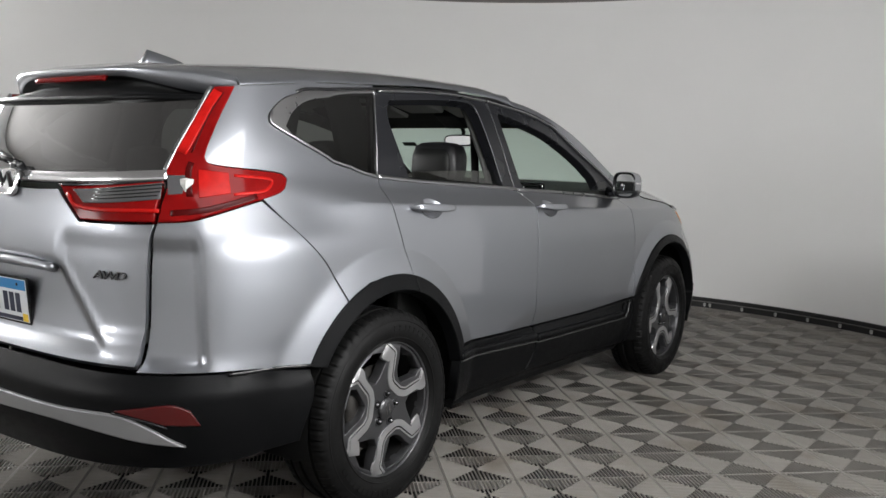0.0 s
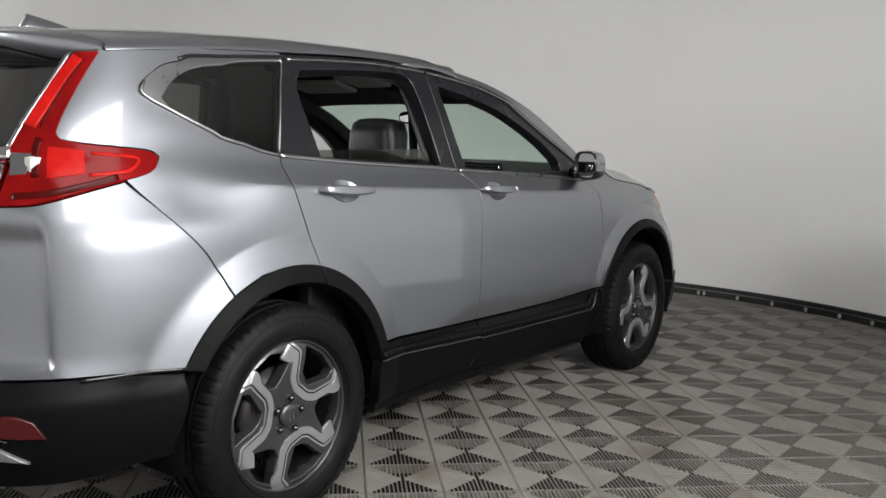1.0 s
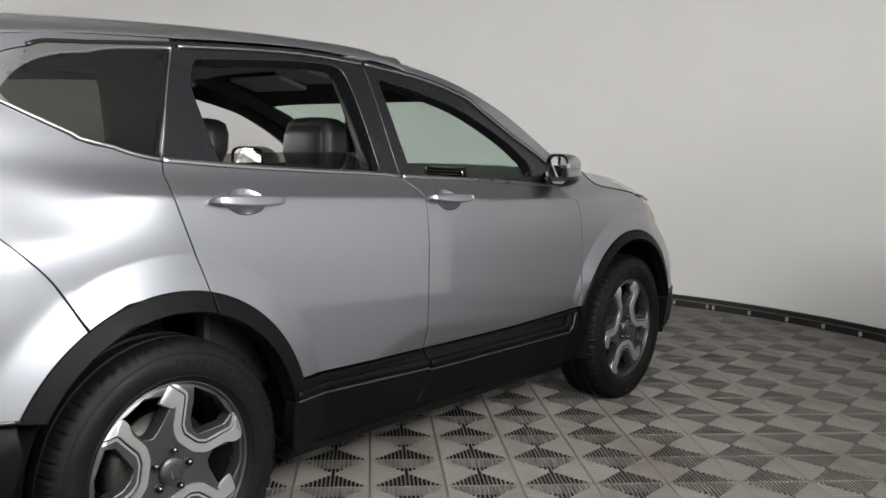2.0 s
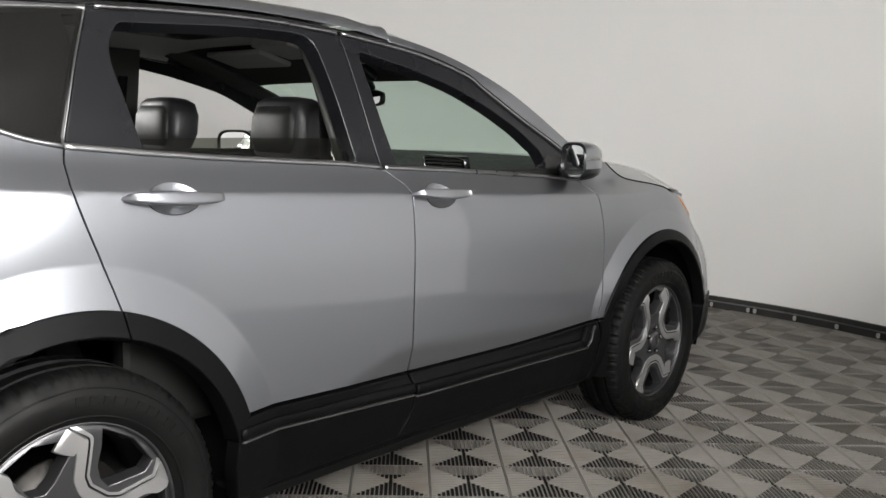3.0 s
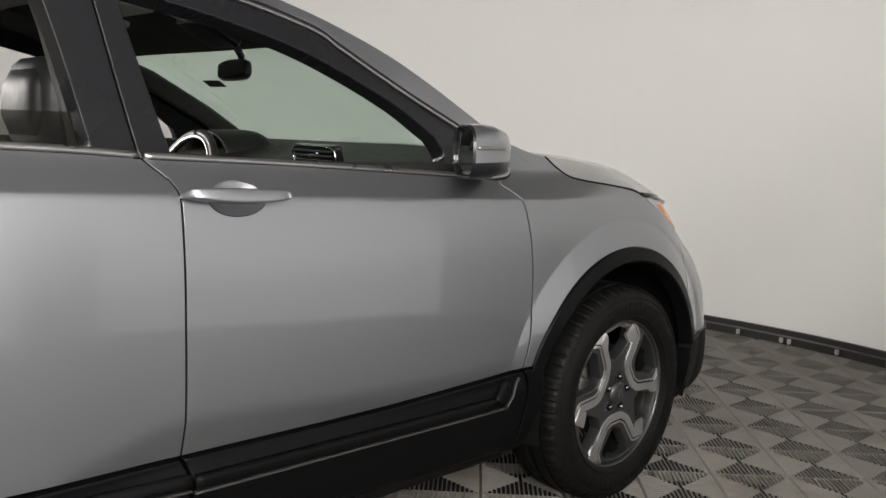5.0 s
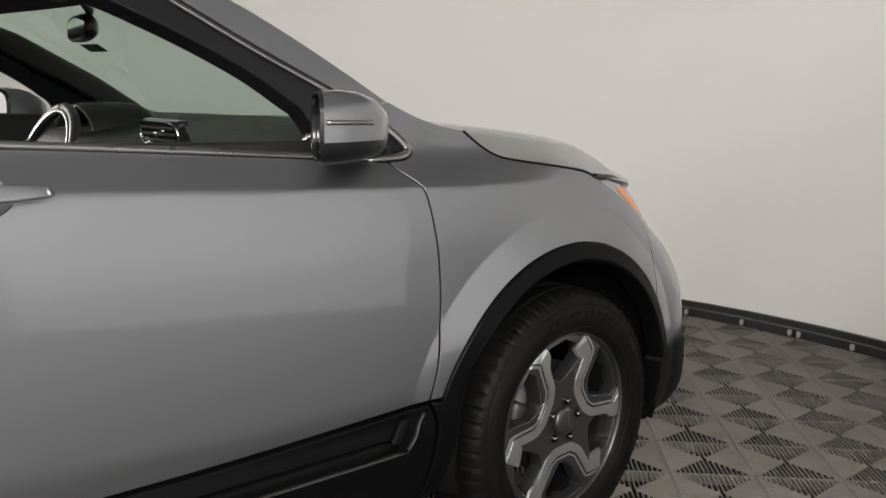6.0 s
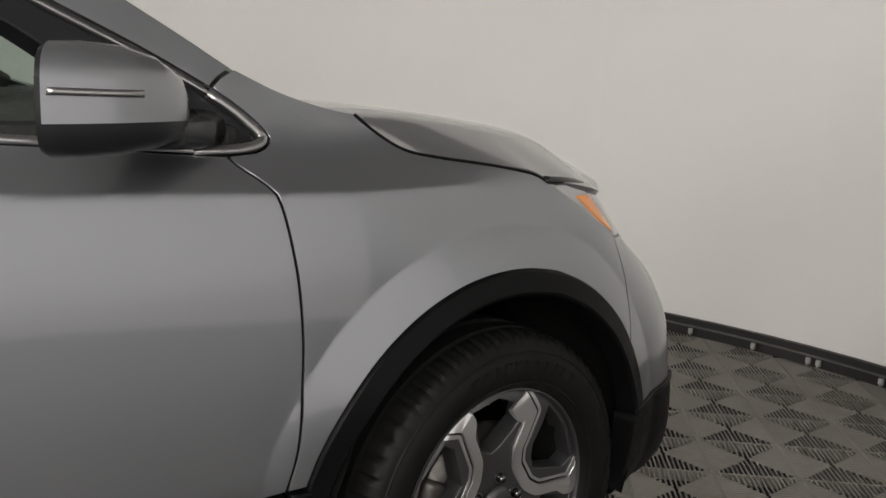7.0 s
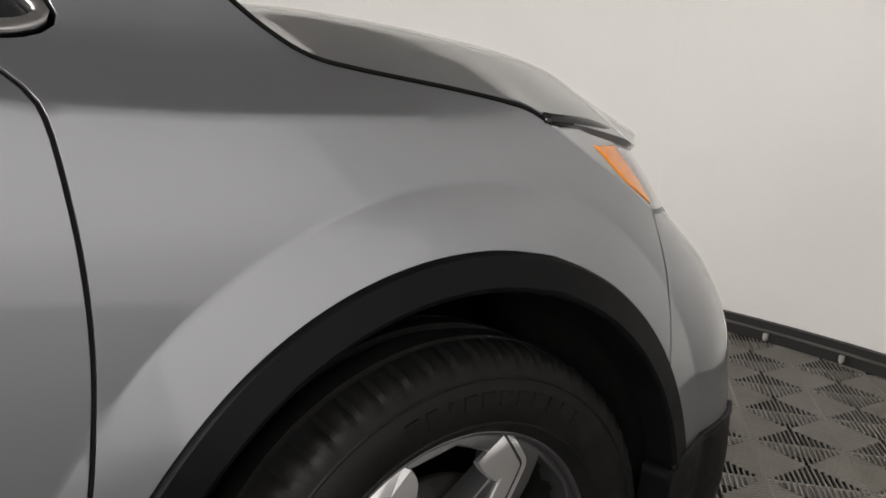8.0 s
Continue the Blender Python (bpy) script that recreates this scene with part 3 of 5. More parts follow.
    strip("quarter_moulding", line((0.05, 1.205), (-0.03, 1.2205), (-0.123, 1.2460), (-0.20, 1.2740), (-0.271, 1.3045), (-0.34, 1.3370), (-0.395, 1.3655), (-0.417, 1.387), (-0.398, 1.418)), 0.011, 0.006, MATTE_CHROME, car, side, 0.002, "satin metal moulding below the rear side window")
    strip("frame_seal", line(*([(y, z + 0.003) for y, z in TOP] + [(-0.126, 1.516), (-0.26, 1.495)])), 0.011, 0.004, GLOSS_BLACK, car, side, -0.001)
    strip("frame_lip", line(*[(y, z - 0.007) for y, z in TOP[:7]] + [(0.995, 1.5445)]), 0.009, 0.006, MATTE_CHROME, front_door, side, 0.001, "thin bright lip along the window frame")
    strip("frame_lip", line(*[(y, z - 0.007) for y, z in [(0.975, 1.552)] + TOP[8:10]] + [(0.20, 1.532)]), 0.009, 0.006, MATTE_CHROME, rear_door, side, 0.001, "thin bright lip along the window frame")
    # dark cladding
    C = on_skin(0.007, side)
    i0, i1, i2 = arch_angle(AXLE_R, ARCH_IN, 0.585, -1), math.degrees(math.asin(0.122 / ARCH_IN)), arch_angle(AXLE_R, ARCH_IN, 0.47, 1)
    for o0, o1, n0, n1, holder in ((r_a(0.592, -1), a0 - 0.25, i0, i1 - 0.25, car), (a0 + 0.25, a1, i1 + 0.25, i2, rear_door)):
        outer, inner_arc = arc(AXLE_R, ARCH_OUT + 0.002, o0, o1, 30), arc(AXLE_R, ARCH_IN, n1, n0, 30)
        ring_r = loop_of([outer, [outer[-1], inner_arc[0]], inner_arc, [inner_arc[-1], outer[0]]])
        sheet("wheel_arch_trim", ring_r, [], C, CLADDING, holder, 0.05, 0.03, 0.0, 0.003, label="grained dark plastic wheel arch trim", flip=flip)
    in_f = ARCH_IN + 0.009
    f_a = lambda r, z, k: arch_angle(AXLE_F, r, z, k)
    ring_f = loop_of([arc(AXLE_F, ARCH_OUT + 0.002, f_a(ARCH_OUT, 0.523, -1), f_a(ARCH_OUT, 0.49, 1), 40), [arc(AXLE_F, ARCH_OUT + 0.002, f_a(ARCH_OUT, 0.49, 1), 0)[0], arc(AXLE_F, in_f, f_a(in_f, 0.47, 1), 0)[0]], arc(AXLE_F, in_f, f_a(in_f, 0.47, 1), f_a(in_f, 0.47, -1), 40), [arc(AXLE_F, in_f, f_a(in_f, 0.47, -1), 0)[0], arc(AXLE_F, ARCH_OUT + 0.002, f_a(ARCH_OUT, 0.523, -1), 0)[0]]])
    sheet("wheel_arch_trim", ring_f, [], C, CLADDING, car, 0.05, 0.03, 0.0, 0.006, label="grained dark plastic wheel arch trim", flip=flip)
    # sill and door mouldings
    out = loop_of([line((0.415, 0.527), (0.75, 0.519), (1.084, 0.509)), line((1.084, 0.509), (1.096, 0.48), (1.099, 0.44), (1.096, 0.385), (1.05, 0.305)), line((1.05, 0.305), (0.75, 0.300), (0.43, 0.292)), line((0.43, 0.292), (0.405, 0.40), (0.415, 0.527))])
    sheet("door_cladding", out, [], C, CLADDING, rear_door, 0.04, 0.018, 0.0015, 0.004, label="grained dark plastic lower cladding", flip=flip)
    out = loop_of([line((1.090, 0.509), (1.6, 0.507), (2.0, 0.516), (2.166, 0.523)), line((2.166, 0.523), (2.185, 0.48), (2.190, 0.43), (2.176, 0.31), (2.16, 0.265)), line((2.16, 0.265), (1.6, 0.290), (1.054, 0.305)), line((1.054, 0.305), (1.100, 0.385), (1.103, 0.44), (1.100, 0.48), (1.090, 0.509))])
    sheet("door_cladding", out, [], C, CLADDING, front_door, 0.04, 0.018, 0.0015, 0.004, label="grained dark plastic lower cladding", flip=flip)
    out = loop_of([line((2.171, 0.525), (2.245, 0.522)), line((2.245, 0.522), (2.262, 0.46), (2.250, 0.36), (2.215, 0.27)), line((2.215, 0.27), (2.165, 0.265)), line((2.165, 0.265), (2.181, 0.31), (2.195, 0.43), (2.190, 0.48), (2.171, 0.525))])
    sheet("wing_cladding", out, [], C, CLADDING, car, 0.04, 0.03, 0.0015, 0.004, flip=flip)
    strip("sill_moulding", line((0.415, 0.489), (0.75, 0.476), (1.095, 0.463)), 0.030, 0.009, CLADDING, rear_door, side, 0.008)
    strip("sill_line", line((0.415, 0.470), (0.75, 0.457), (1.097, 0.444)), 0.005, 0.010, SILL_GREY, rear_door, side, 0.008, "thin dull grey line along the lower cladding")
    strip("sill_moulding", line((1.106, 0.459), (1.6, 0.452), (2.02, 0.448), (2.06, 0.452), (2.105, 0.500)), 0.034, 0.012, CLADDING, front_door, side, 0.008)
    strip("sill_line", line((1.106, 0.437), (1.6, 0.430), (2.06, 0.424), (2.105, 0.43), (2.148, 0.508)), 0.005, 0.010, SILL_GREY, front_door, side, 0.008, "thin dull grey line along the lower cladding")
    out = loop_of([line((0.44, 0.31), (1.05, 0.315), (1.6, 0.31), (2.2, 0.29)), line((2.2, 0.29), (2.20, 0.20)), line((2.20, 0.20), (0.44, 0.22)), line((0.44, 0.22), (0.44, 0.31))])
    sheet("sill", out, [], on_skin(-0.02, side), CLADDING, car, 0.06, 0.04, 0.0, 0.004, flip=flip)
    # dark seals in the shut lines
    for pts, wide in ((REAR_GAP, 0.0050), (B_GAP, 0.0062), (F_GAP, 0.0062), (BUMP_GAP, 0.0032)):
        strip("shut_line_seal", line(*pts), wide, 0.0008, LINER, car, side, -0.0035, step=0.012)
    strip("shut_line_seal", line((2.808, 1.016), (2.765, 1.036), (2.675, 1.052), (2.533, 1.071), (2.47, 1.084), (2.42, 1.112), (2.376, 1.146)), 0.005, 0.0012, LINER, car, side, 0.0012, step=0.012)
    # dark structure behind the shut lines
    out = loop_of([line((0.45, 0.50), (2.2, 0.50)), arc(AXLE_F, 0.50, -75, 40, 20), line((2.98, 0.76), (2.98, 0.86)), line((2.98, 0.86), (2.75, 1.0), (2.2, 1.06)), line((2.2, 1.06), (1.0, 1.12), (-0.1, 1.22), (-0.42, 1.34)), line((-0.42, 1.34), (-0.6, 1.20)), line((-0.6, 1.20), (-0.6, 0.62)), line((-0.6, 0.62), (-0.46, 0.62)), arc(AXLE_R, 0.50, -62, 72, 24), line((AXLE_R + 0.50 * math.sin(radians(72)), ARCH_Z + 0.5 * math.cos(radians(72))), (0.45, 0.50))])
    sheet("inner_structure", out, [], on_skin(-0.075, side), LINER, car, 0, 0.05, 0.0, 0.0, flip=flip, back=False)
    return rear_door, front_door


for _side in (1, -1):
    flank(_side)


# ---- tail ----
def tail(side):
    P, flip = on_skin(0, side), side < 0
    lamp = loop_of([[at_y(-0.500, 1.494), at_y(-0.585, 1.387), at_y(-0.652, 1.288), at_y(-0.664, 1.252), at_y(-0.632, 1.236), at_y(-0.457, 1.218), at_y(-0.422, 1.205), at_y(-0.420, 1.194), at_y(-0.455, 1.158), at_y(-0.573, 1.127), at_y(-0.740, 1.079), at_x(0.692, 1.068)],
                    [at_x(0.692, 1.068), at_x(0.635, 1.200)], [at_x(0.635, 1.200), at_x(0.617, 1.225), at_x(0.617, 1.33), at_x(0.612, 1.49)], [at_x(0.612, 1.49), at_y(-0.500, 1.494)]])
    tail_lamp = sheet("tail_lamp", lamp, [], on_skin(0.004, side), RED_LENS, car, 0.03, 0.02, -0.002, 0.004, label="red wraparound tail lamp with an upright arm", flip=flip)
    block = loop_of([[at_y(-0.690, 1.224), at_y(-0.613, 1.216)], [at_y(-0.613, 1.216), at_y(-0.630, 1.152)], [at_y(-0.630, 1.152), at_y(-0.718, 1.138)], [at_y(-0.718, 1.138), at_y(-0.690, 1.224)]])
    sheet("lamp_core", block, [], on_skin(0.0055, side), RED_CORE, tail_lamp, 0.004, 0.02, 0.0, 0.002, "brighter red lamp block", flip=flip)
    strip("light_guide", [at_y(-0.600, 1.207), at_y(-0.53, 1.202), at_y(-0.478, 1.193), at_y(-0.510, 1.163), at_y(-0.56, 1.155), at_y(-0.622, 1.149)], 0.010, 0.0022, RED_CORE, tail_lamp, side, 0.0045)
    strip("light_guide", [at_y(-0.553, 1.474), at_y(-0.596, 1.427), at_y(-0.640, 1.372), at_y(-0.712, 1.275)], 0.036, 0.0020, RED_CORE, tail_lamp, side, 0.0045)
    strip("light_guide", [at_y(-0.540, 1.470), at_y(-0.583, 1.423), at_y(-0.627, 1.368), at_y(-0.690, 1.275)], 0.004, 0.0035, DARK_RED, tail_lamp, side, 0.0045)
    strip("lens_shade", [at_y(-0.700, 1.245), at_y(-0.716, 1.215), at_y(-0.738, 1.142)], 0.020, 0.0022, DARK_RED, tail_lamp, side, 0.0045)
    strip("lens_shade", [at_y(-0.790, 1.092), at_y(-0.715, 1.102), at_y(-0.62, 1.125), at_y(-0.55, 1.144)], 0.020, 0.0018, DARK_RED, tail_lamp, side, 0.0045)
    clear = loop_of([[at_x(0.626, 1.205), at_x(0.668, 1.205)], [at_x(0.668, 1.205), at_x(0.676, 1.150)], [at_x(0.676, 1.150), at_x(0.648, 1.146)], [at_x(0.648, 1.146), at_x(0.626, 1.205)]])
    sheet("clear_lens", clear, [], on_skin(0.0055, side), SMOKED, tail_lamp, 0.004, 0.02, 0.0, 0.002, flip=flip)
    inner = loop_of([[at_x(0.265, 1.160), at_x(0.40, 1.166), at_x(0.622, 1.188)], [at_x(0.622, 1.188), at_x(0.680, 1.068)], [at_x(0.680, 1.068), at_x(0.55, 1.064), at_x(0.42, 1.064)], [at_x(0.42, 1.064), at_x(0.265, 1.160)]])
    gate_lamp = sheet("tailgate_lamp", inner, [], on_skin(0.003, side), RED_LENS, car, 0.03, 0.02, -0.001, 0.004, label="red tailgate lamp with a clear reversing strip", flip=flip)
    strip_in = loop_of([[at_x(0.335, 1.152), at_x(0.45, 1.160), at_x(0.622, 1.182)], [at_x(0.622, 1.182), at_x(0.640, 1.133)], [at_x(0.640, 1.133), at_x(0.50, 1.116), at_x(0.41, 1.112)], [at_x(0.41, 1.112), at_x(0.335, 1.152)]])
    sheet("reversing_lens", strip_in, [], on_skin(0.008, side), SMOKED, gate_lamp, 0.005, 0.02, 0.0, 0.003, flip=flip)
    for k in range(4):
        strip("lens_rib", [at_x(0.44 + 0.0 * k, 1.124 + 0.010 * k), at_x(0.628, 1.142 + 0.011 * k)], 0.003, 0.004, GLOSS_BLACK, gate_lamp, side, 0.008)
    strip("light_guide", [at_x(0.32, 1.138), at_x(0.42, 1.098), at_x(0.672, 1.098)], 0.013, 0.006, RED_CORE, gate_lamp, side, 0.004)
    # painted upper bumper with its upright fold
    out = loop_of([[at_y(-0.535, 1.132)] + line(*BUMP_GAP[1:]), arc(AXLE_R, ARCH_OUT, math.degrees(math.asin(-0.248 / ARCH_OUT)), arch_angle(AXLE_R, ARCH_OUT, 0.596, -1)),
                   [arc(AXLE_R, ARCH_OUT, arch_angle(AXLE_R, ARCH_OUT, 0.596, -1), 0)[0], at_y(-0.60, 0.610), at_y(-0.75, 0.616), at_x(0.664, 0.622)],
                   [at_x(0.664, 0.622), at_x(0.668, 0.72), at_x(0.668, 0.85), at_x(0.672, 0.989), at_x(0.690, 1.064)], [at_x(0.690, 1.064), at_y(-0.740, 1.074), at_y(-0.573, 1.122), at_y(-0.535, 1.132)]])

    def folded(uz):
        p, n = P(uz)
        y, z = p[:, 1], p[:, 2]
        deep = 0.030 * ease(-0.745, -0.765, y) * ease(0.60, 0.66, z) * (1 - ease(0.97, 1.05, z))
        return p - n * deep[:, None], n
    fold = np.array([at_y(y, z) for y in (-0.740, -0.748, -0.756, -0.765, -0.775) for z in np.arange(0.63, 1.06, 0.02)])
    sheet("rear_bumper_corner", out, [], folded, PAINT, car, 0.028, 0.02, 0.0015, 0.0007, label="silver rear bumper corner", extra=fold, flip=flip)
    strip("corner_groove", [at_y(-0.42, 0.600), at_y(-0.55, 0.606), at_y(-0.70, 0.606)], 0.010, 0.004, GLOSS_BLACK, car, side, 0.004)
    reflector = loop_of([[at_x(0.625, 0.508), at_x(0.75, 0.530), at_y(-0.80, 0.512)], [at_y(-0.80, 0.512), at_y(-0.775, 0.465)], [at_y(-0.775, 0.465), at_x(0.75, 0.470), at_x(0.70, 0.488), at_x(0.625, 0.508)]])
    sheet("rear_reflector", reflector, [], on_skin(0.029, side), REFLECTOR, car, 0.02, 0.02, 0.0, 0.003, label="low red rear reflector", flip=flip)
    strip("corner_trim", [at_x(0.62, 0.502), at_x(0.70, 0.484), at_y(-0.845, 0.460)], 0.008, 0.005, GLOSS_BLACK, car, side, 0.024)


for _side in (1, -1):
    tail(_side)


def across(uz):
    """The tail as one sheet: u past the middle runs on to the left."""
    u, z = uz[:, 0], uz[:, 1]
    left = u < -UR
    p, n = on_skin(0)(np.stack([np.where(left, -2 * UR - u, u), z], 1))
    p[left], n[left] = p[left] * (-1, 1, 1), n[left] * (-1, 1, 1)
    mid = np.abs(u + UR) < 0.02
    n[mid] = n[mid] * (0, 1, 1)
    n /= np.linalg.norm(n, axis=1)[:, None]
    return p, n


def across_off(off):
    def place(uz):
        p, n = across(uz)
        return p + n * off, n
    return place


def mirrored(curve):
    """Completes an outline that runs over the car's right half from the middle to the middle."""
    pts = np.vstack([smooth_curve(c, 0.02)[:-1] for c in curve] + [np.array(curve[-1][-1])[None]])
    left = pts[::-1] * (-1, 1) + (-2 * UR, 0)
    out = np.vstack([pts, left[1:-1]]) if abs(pts[0, 0] + UR) < 1e-6 else np.vstack([pts, left])
    area = np.sum(out[:, 0] * np.roll(out[:, 1], -1) - np.roll(out[:, 0], -1) * out[:, 1])
    return out if area > 0 else out[::-1]


MID = -UR
gate = mirrored([[(MID, 1.150), at_x(0.15, 1.150), at_x(0.255, 1.155)], [at_x(0.255, 1.155), at_x(0.415, 1.058)], [at_x(0.415, 1.058), at_x(0.55, 1.058), at_x(0.684, 1.062)],
                 [at_x(0.684, 1.062), at_x(0.666, 0.989), at_x(0.662, 0.85), at_x(0.662, 0.72), at_x(0.658, 0.632)], [at_x(0.658, 0.632), at_x(0.50, 0.634), at_x(0.2, 0.636), (MID, 0.636)]])


def gate_form(uz):
    """The lower tailgate, pressed in round the number plate."""
    p, n = across(uz)
    x, z = np.abs(p[:, 0]), p[:, 2]
    wide = 0.30 + 0.9 * np.maximum(0.93 - z, 0)
    pressed = (1 - ease(wide - 0.02, wide + 0.035, x)) * (1 - ease(0.90, 0.93, z)) * ease(0.655, 0.70, z)
    side = ease(wide + 0.01, wide + 0.05, x) * ease(0.70, 0.745, z) * (1 - ease(0.97, 1.05, z))
    return p - n * (0.028 * pressed + 0.012 * side)[:, None], n


tailgate = sheet("tailgate", gate, [], gate_form, PAINT, car, 0.028, 0.018, 0.0032, 0.0007, label="silver tailgate with a number plate recess")
rear_glass = mirrored([[(MID, 1.462), at_x(0.3, 1.460), at_x(0.600, 1.452)], [at_x(0.600, 1.452), at_x(0.607, 1.33), at_x(0.610, 1.223)], [at_x(0.610, 1.223), at_x(0.3, 1.212), (MID, 1.206)]])
sheet("rear_window", rear_glass, [], across_off(-0.004), REAR_GLASS, car, 0, 0.04, 0.0, 0.0, label="dark tinted rear window")
for _s in (1, -1):
    strip("rear_window_edge", [at_x(0.605, 1.49), at_x(0.612, 1.33), at_x(0.615, 1.215)], 0.014, 0.006, MATTE_CHROME, car, _s, 0.0, "bright edge beside the rear window")
    strip("tailgate_bar", [at_x(0.045, 1.186), at_x(0.25, 1.188), at_x(0.45, 1.194), at_x(0.625, 1.206)], 0.040, 0.010, CHROME, tailgate, _s, 0.0, "chrome bar across the tailgate")
    strip("tailgate_bar_edge", [at_x(0.255, 1.164), at_x(0.45, 1.172), at_x(0.62, 1.190)], 0.008, 0.004, GLOSS_BLACK, tailgate, _s, 0.001)
# blank badge: a plain upright shield with two bars
v, f = rings([oval(0, -0.912 + d, 1.165, (1, 0, 0), (0, 0.25, 0.97), 0.055 * k, 0.046 * k, 4, 28) for d, k in ((0.012, 1.0), (-0.004, 1.0), (-0.008, 0.94), (-0.005, 0.88))])
mesh_part("tailgate_badge", v, f, CHROME, tailgate, "plain chrome badge")
for _s in (1, -1):
    part("badge_bar", box(0.014, 0.010, 0.070, pose(_s * 0.026, -0.921, 1.165, 12, 0, _s * 4), 0.003), GLOSS_BLACK, tailgate)
# letters on the tailgate
for _k, _c in enumerate("AWD"):
    _t = bpy.data.curves.new("drive_letter", "FONT")
    _t.body, _t.size, _t.extrude, _t.align_x, _t.shear, _t.bevel_depth = _c, 0.034, 0.003, "CENTER", 0.2, 0.0006
    _o = new("drive_letter", _t)
    _x = 0.575 + (_k - 1) * 0.042 - 0.035
    _p = gate_form(np.array([at_x(_x, 0.900)]))[0][0]
    _o.matrix_basis = pose(_p[0], _p[1] - 0.003, 0.888, 90, 0, 21) @ Matrix.Diagonal((1.5, 1, 1, 1))
    _t.materials.append(DARK_CHROME)
    bpy.context.view_layer.update()
    _m = bpy.data.meshes.new_from_object(_o)
    _m.transform(_o.matrix_basis)
    bpy.data.objects.remove(_o)
    _l = new("drive_letter", _m)
    _l.parent = tailgate
# number plate with barred writing
PLATE = pose(0.0, -0.935, 0.778, 6, 0, 0)
plate = part("number_plate", box(0.312, 0.006, 0.160, PLATE, 0.003), GLOSS_BLACK, tailgate, "black framed number plate, blue and white")
part("plate_face", box(0.296, 0.004, 0.144, PLATE @ pose(0, -0.003, 0), 0.001), PLATE_WHITE, plate)
part("plate_sky", box(0.294, 0.0025, 0.034, PLATE @ pose(0, -0.005, 0.053), 0.0005), PLATE_BLUE, plate)
part("plate_sticker", box(0.030, 0.0025, 0.026, PLATE @ pose(0.130, -0.005, -0.056), 0.0005), PLATE_YELLOW, plate)
part("plate_foot", box(0.24, 0.0025, 0.014, PLATE @ pose(-0.01, -0.0055, -0.062), 0.0005), INK, plate)
for _k in range(6):
    part("plate_bar", box(0.028, 0.0025, 0.066, PLATE @ pose(-0.118 + 0.038 * _k + (0.022 if _k > 2 else 0), -0.005, -0.008), 0.001), INK, plate)
for _s in (1, -1):
    part("plate_bolt", box(0.010, 0.006, 0.010, PLATE @ pose(0.10 * _s, -0.006, 0.055), 0.003), BLACK_TRIM, plate)
# plate hood and handle strip
v, f = rings([oval(x, -0.955 + 0.02 * (x / 0.3) ** 2, 0.905 + 0.010 * (1 - (x / 0.3) ** 2), (0, 1, 0), (0, 0, 1), 0.018, 0.014, 2.6, 12) for x in np.linspace(-0.30, 0.30, 25)])
mesh_part("plate_hood", v, f, PAINT, tailgate, "silver hood over the number plate")
# dark lower bumper and bright skid strip
low = mirrored([[(MID, 0.630), at_x(0.3, 0.628), at_x(0.662, 0.618)], [at_x(0.662, 0.618), at_y(-0.75, 0.612), at_y(-0.60, 0.606), at_y(-0.428, 0.590)], [at_y(-0.428, 0.590), at_y(-0.425, 0.50), at_y(-0.46, 0.36)], [at_y(-0.46, 0.36), at_y(-0.68, 0.33), at_x(0.6, 0.33), (MID, 0.33)]])


def bumper_form(uz):
    p, n = across(uz)
    z = p[:, 2]
    step = 0.020 * ease(0.575, 0.60, z) * ease(-0.55, -0.75, p[:, 1]) - 0.010 * (1 - ease(0.555, 0.575, z))
    return p + n * (0.010 - step)[:, None], n


sheet("rear_bumper", low, [], bumper_form, CLADDING, car, 0.05, 0.02, 0.0015, 0.004, label="grained dark plastic rear bumper")
skid = mirrored([[(MID, 0.505), at_x(0.40, 0.500), at_x(0.62, 0.498), at_x(0.70, 0.470), at_x(0.775, 0.405)], [at_x(0.775, 0.405), at_x(0.70, 0.420), at_x(0.6, 0.440), at_x(0.4, 0.458), (MID, 0.455)]])
sheet("skid_strip", skid, [], across_off(0.034), SKID, car, 0.03, 0.025, 0.0, 0.004, label="bright silver strip along the rear bumper's foot")
part("exhaust_box", box(1.1, 0.5, 0.10, pose(0, -0.62, 0.36), 0.03), LINER, car)
# wiper
v, f = tube([(0.0, -0.885, 1.20), (-0.05, -0.868, 1.232), (-0.16, -0.852, 1.262), (-0.30, -0.835, 1.285)], [0.012, 0.012, 0.009, 0.006])
wiper = mesh_part("rear_wiper", v, f, BLACK_TRIM, car, "black rear wiper at rest")
v, f = tube([(0.03, -0.885, 1.228), (-0.1, -0.872, 1.242), (-0.36, -0.845, 1.275)], 0.007)
mesh_part("wiper_blade", v, f, RUBBER, wiper)
part("wiper_cap", box(0.05, 0.035, 0.045, pose(0.01, -0.882, 1.212, 25), 0.012), BLACK_TRIM, wiper)


# ---- roof, spoiler, bonnet, windscreen ----
roof_mid = table([-0.55, -0.40, 0.0, 0.45, 0.85, 1.15, 1.32, 1.45], [1.582, 1.598, 1.631, 1.653, 1.659, 1.644, 1.622, 1.597])
roof_edge = table([-0.50, -0.30, -0.10, 0.18, 0.42, 0.70, 0.985, 1.20, 1.305], [1.500, 1.521, 1.541, 1.557, 1.571, 1.580, 1.571, 1.545, 1.528])


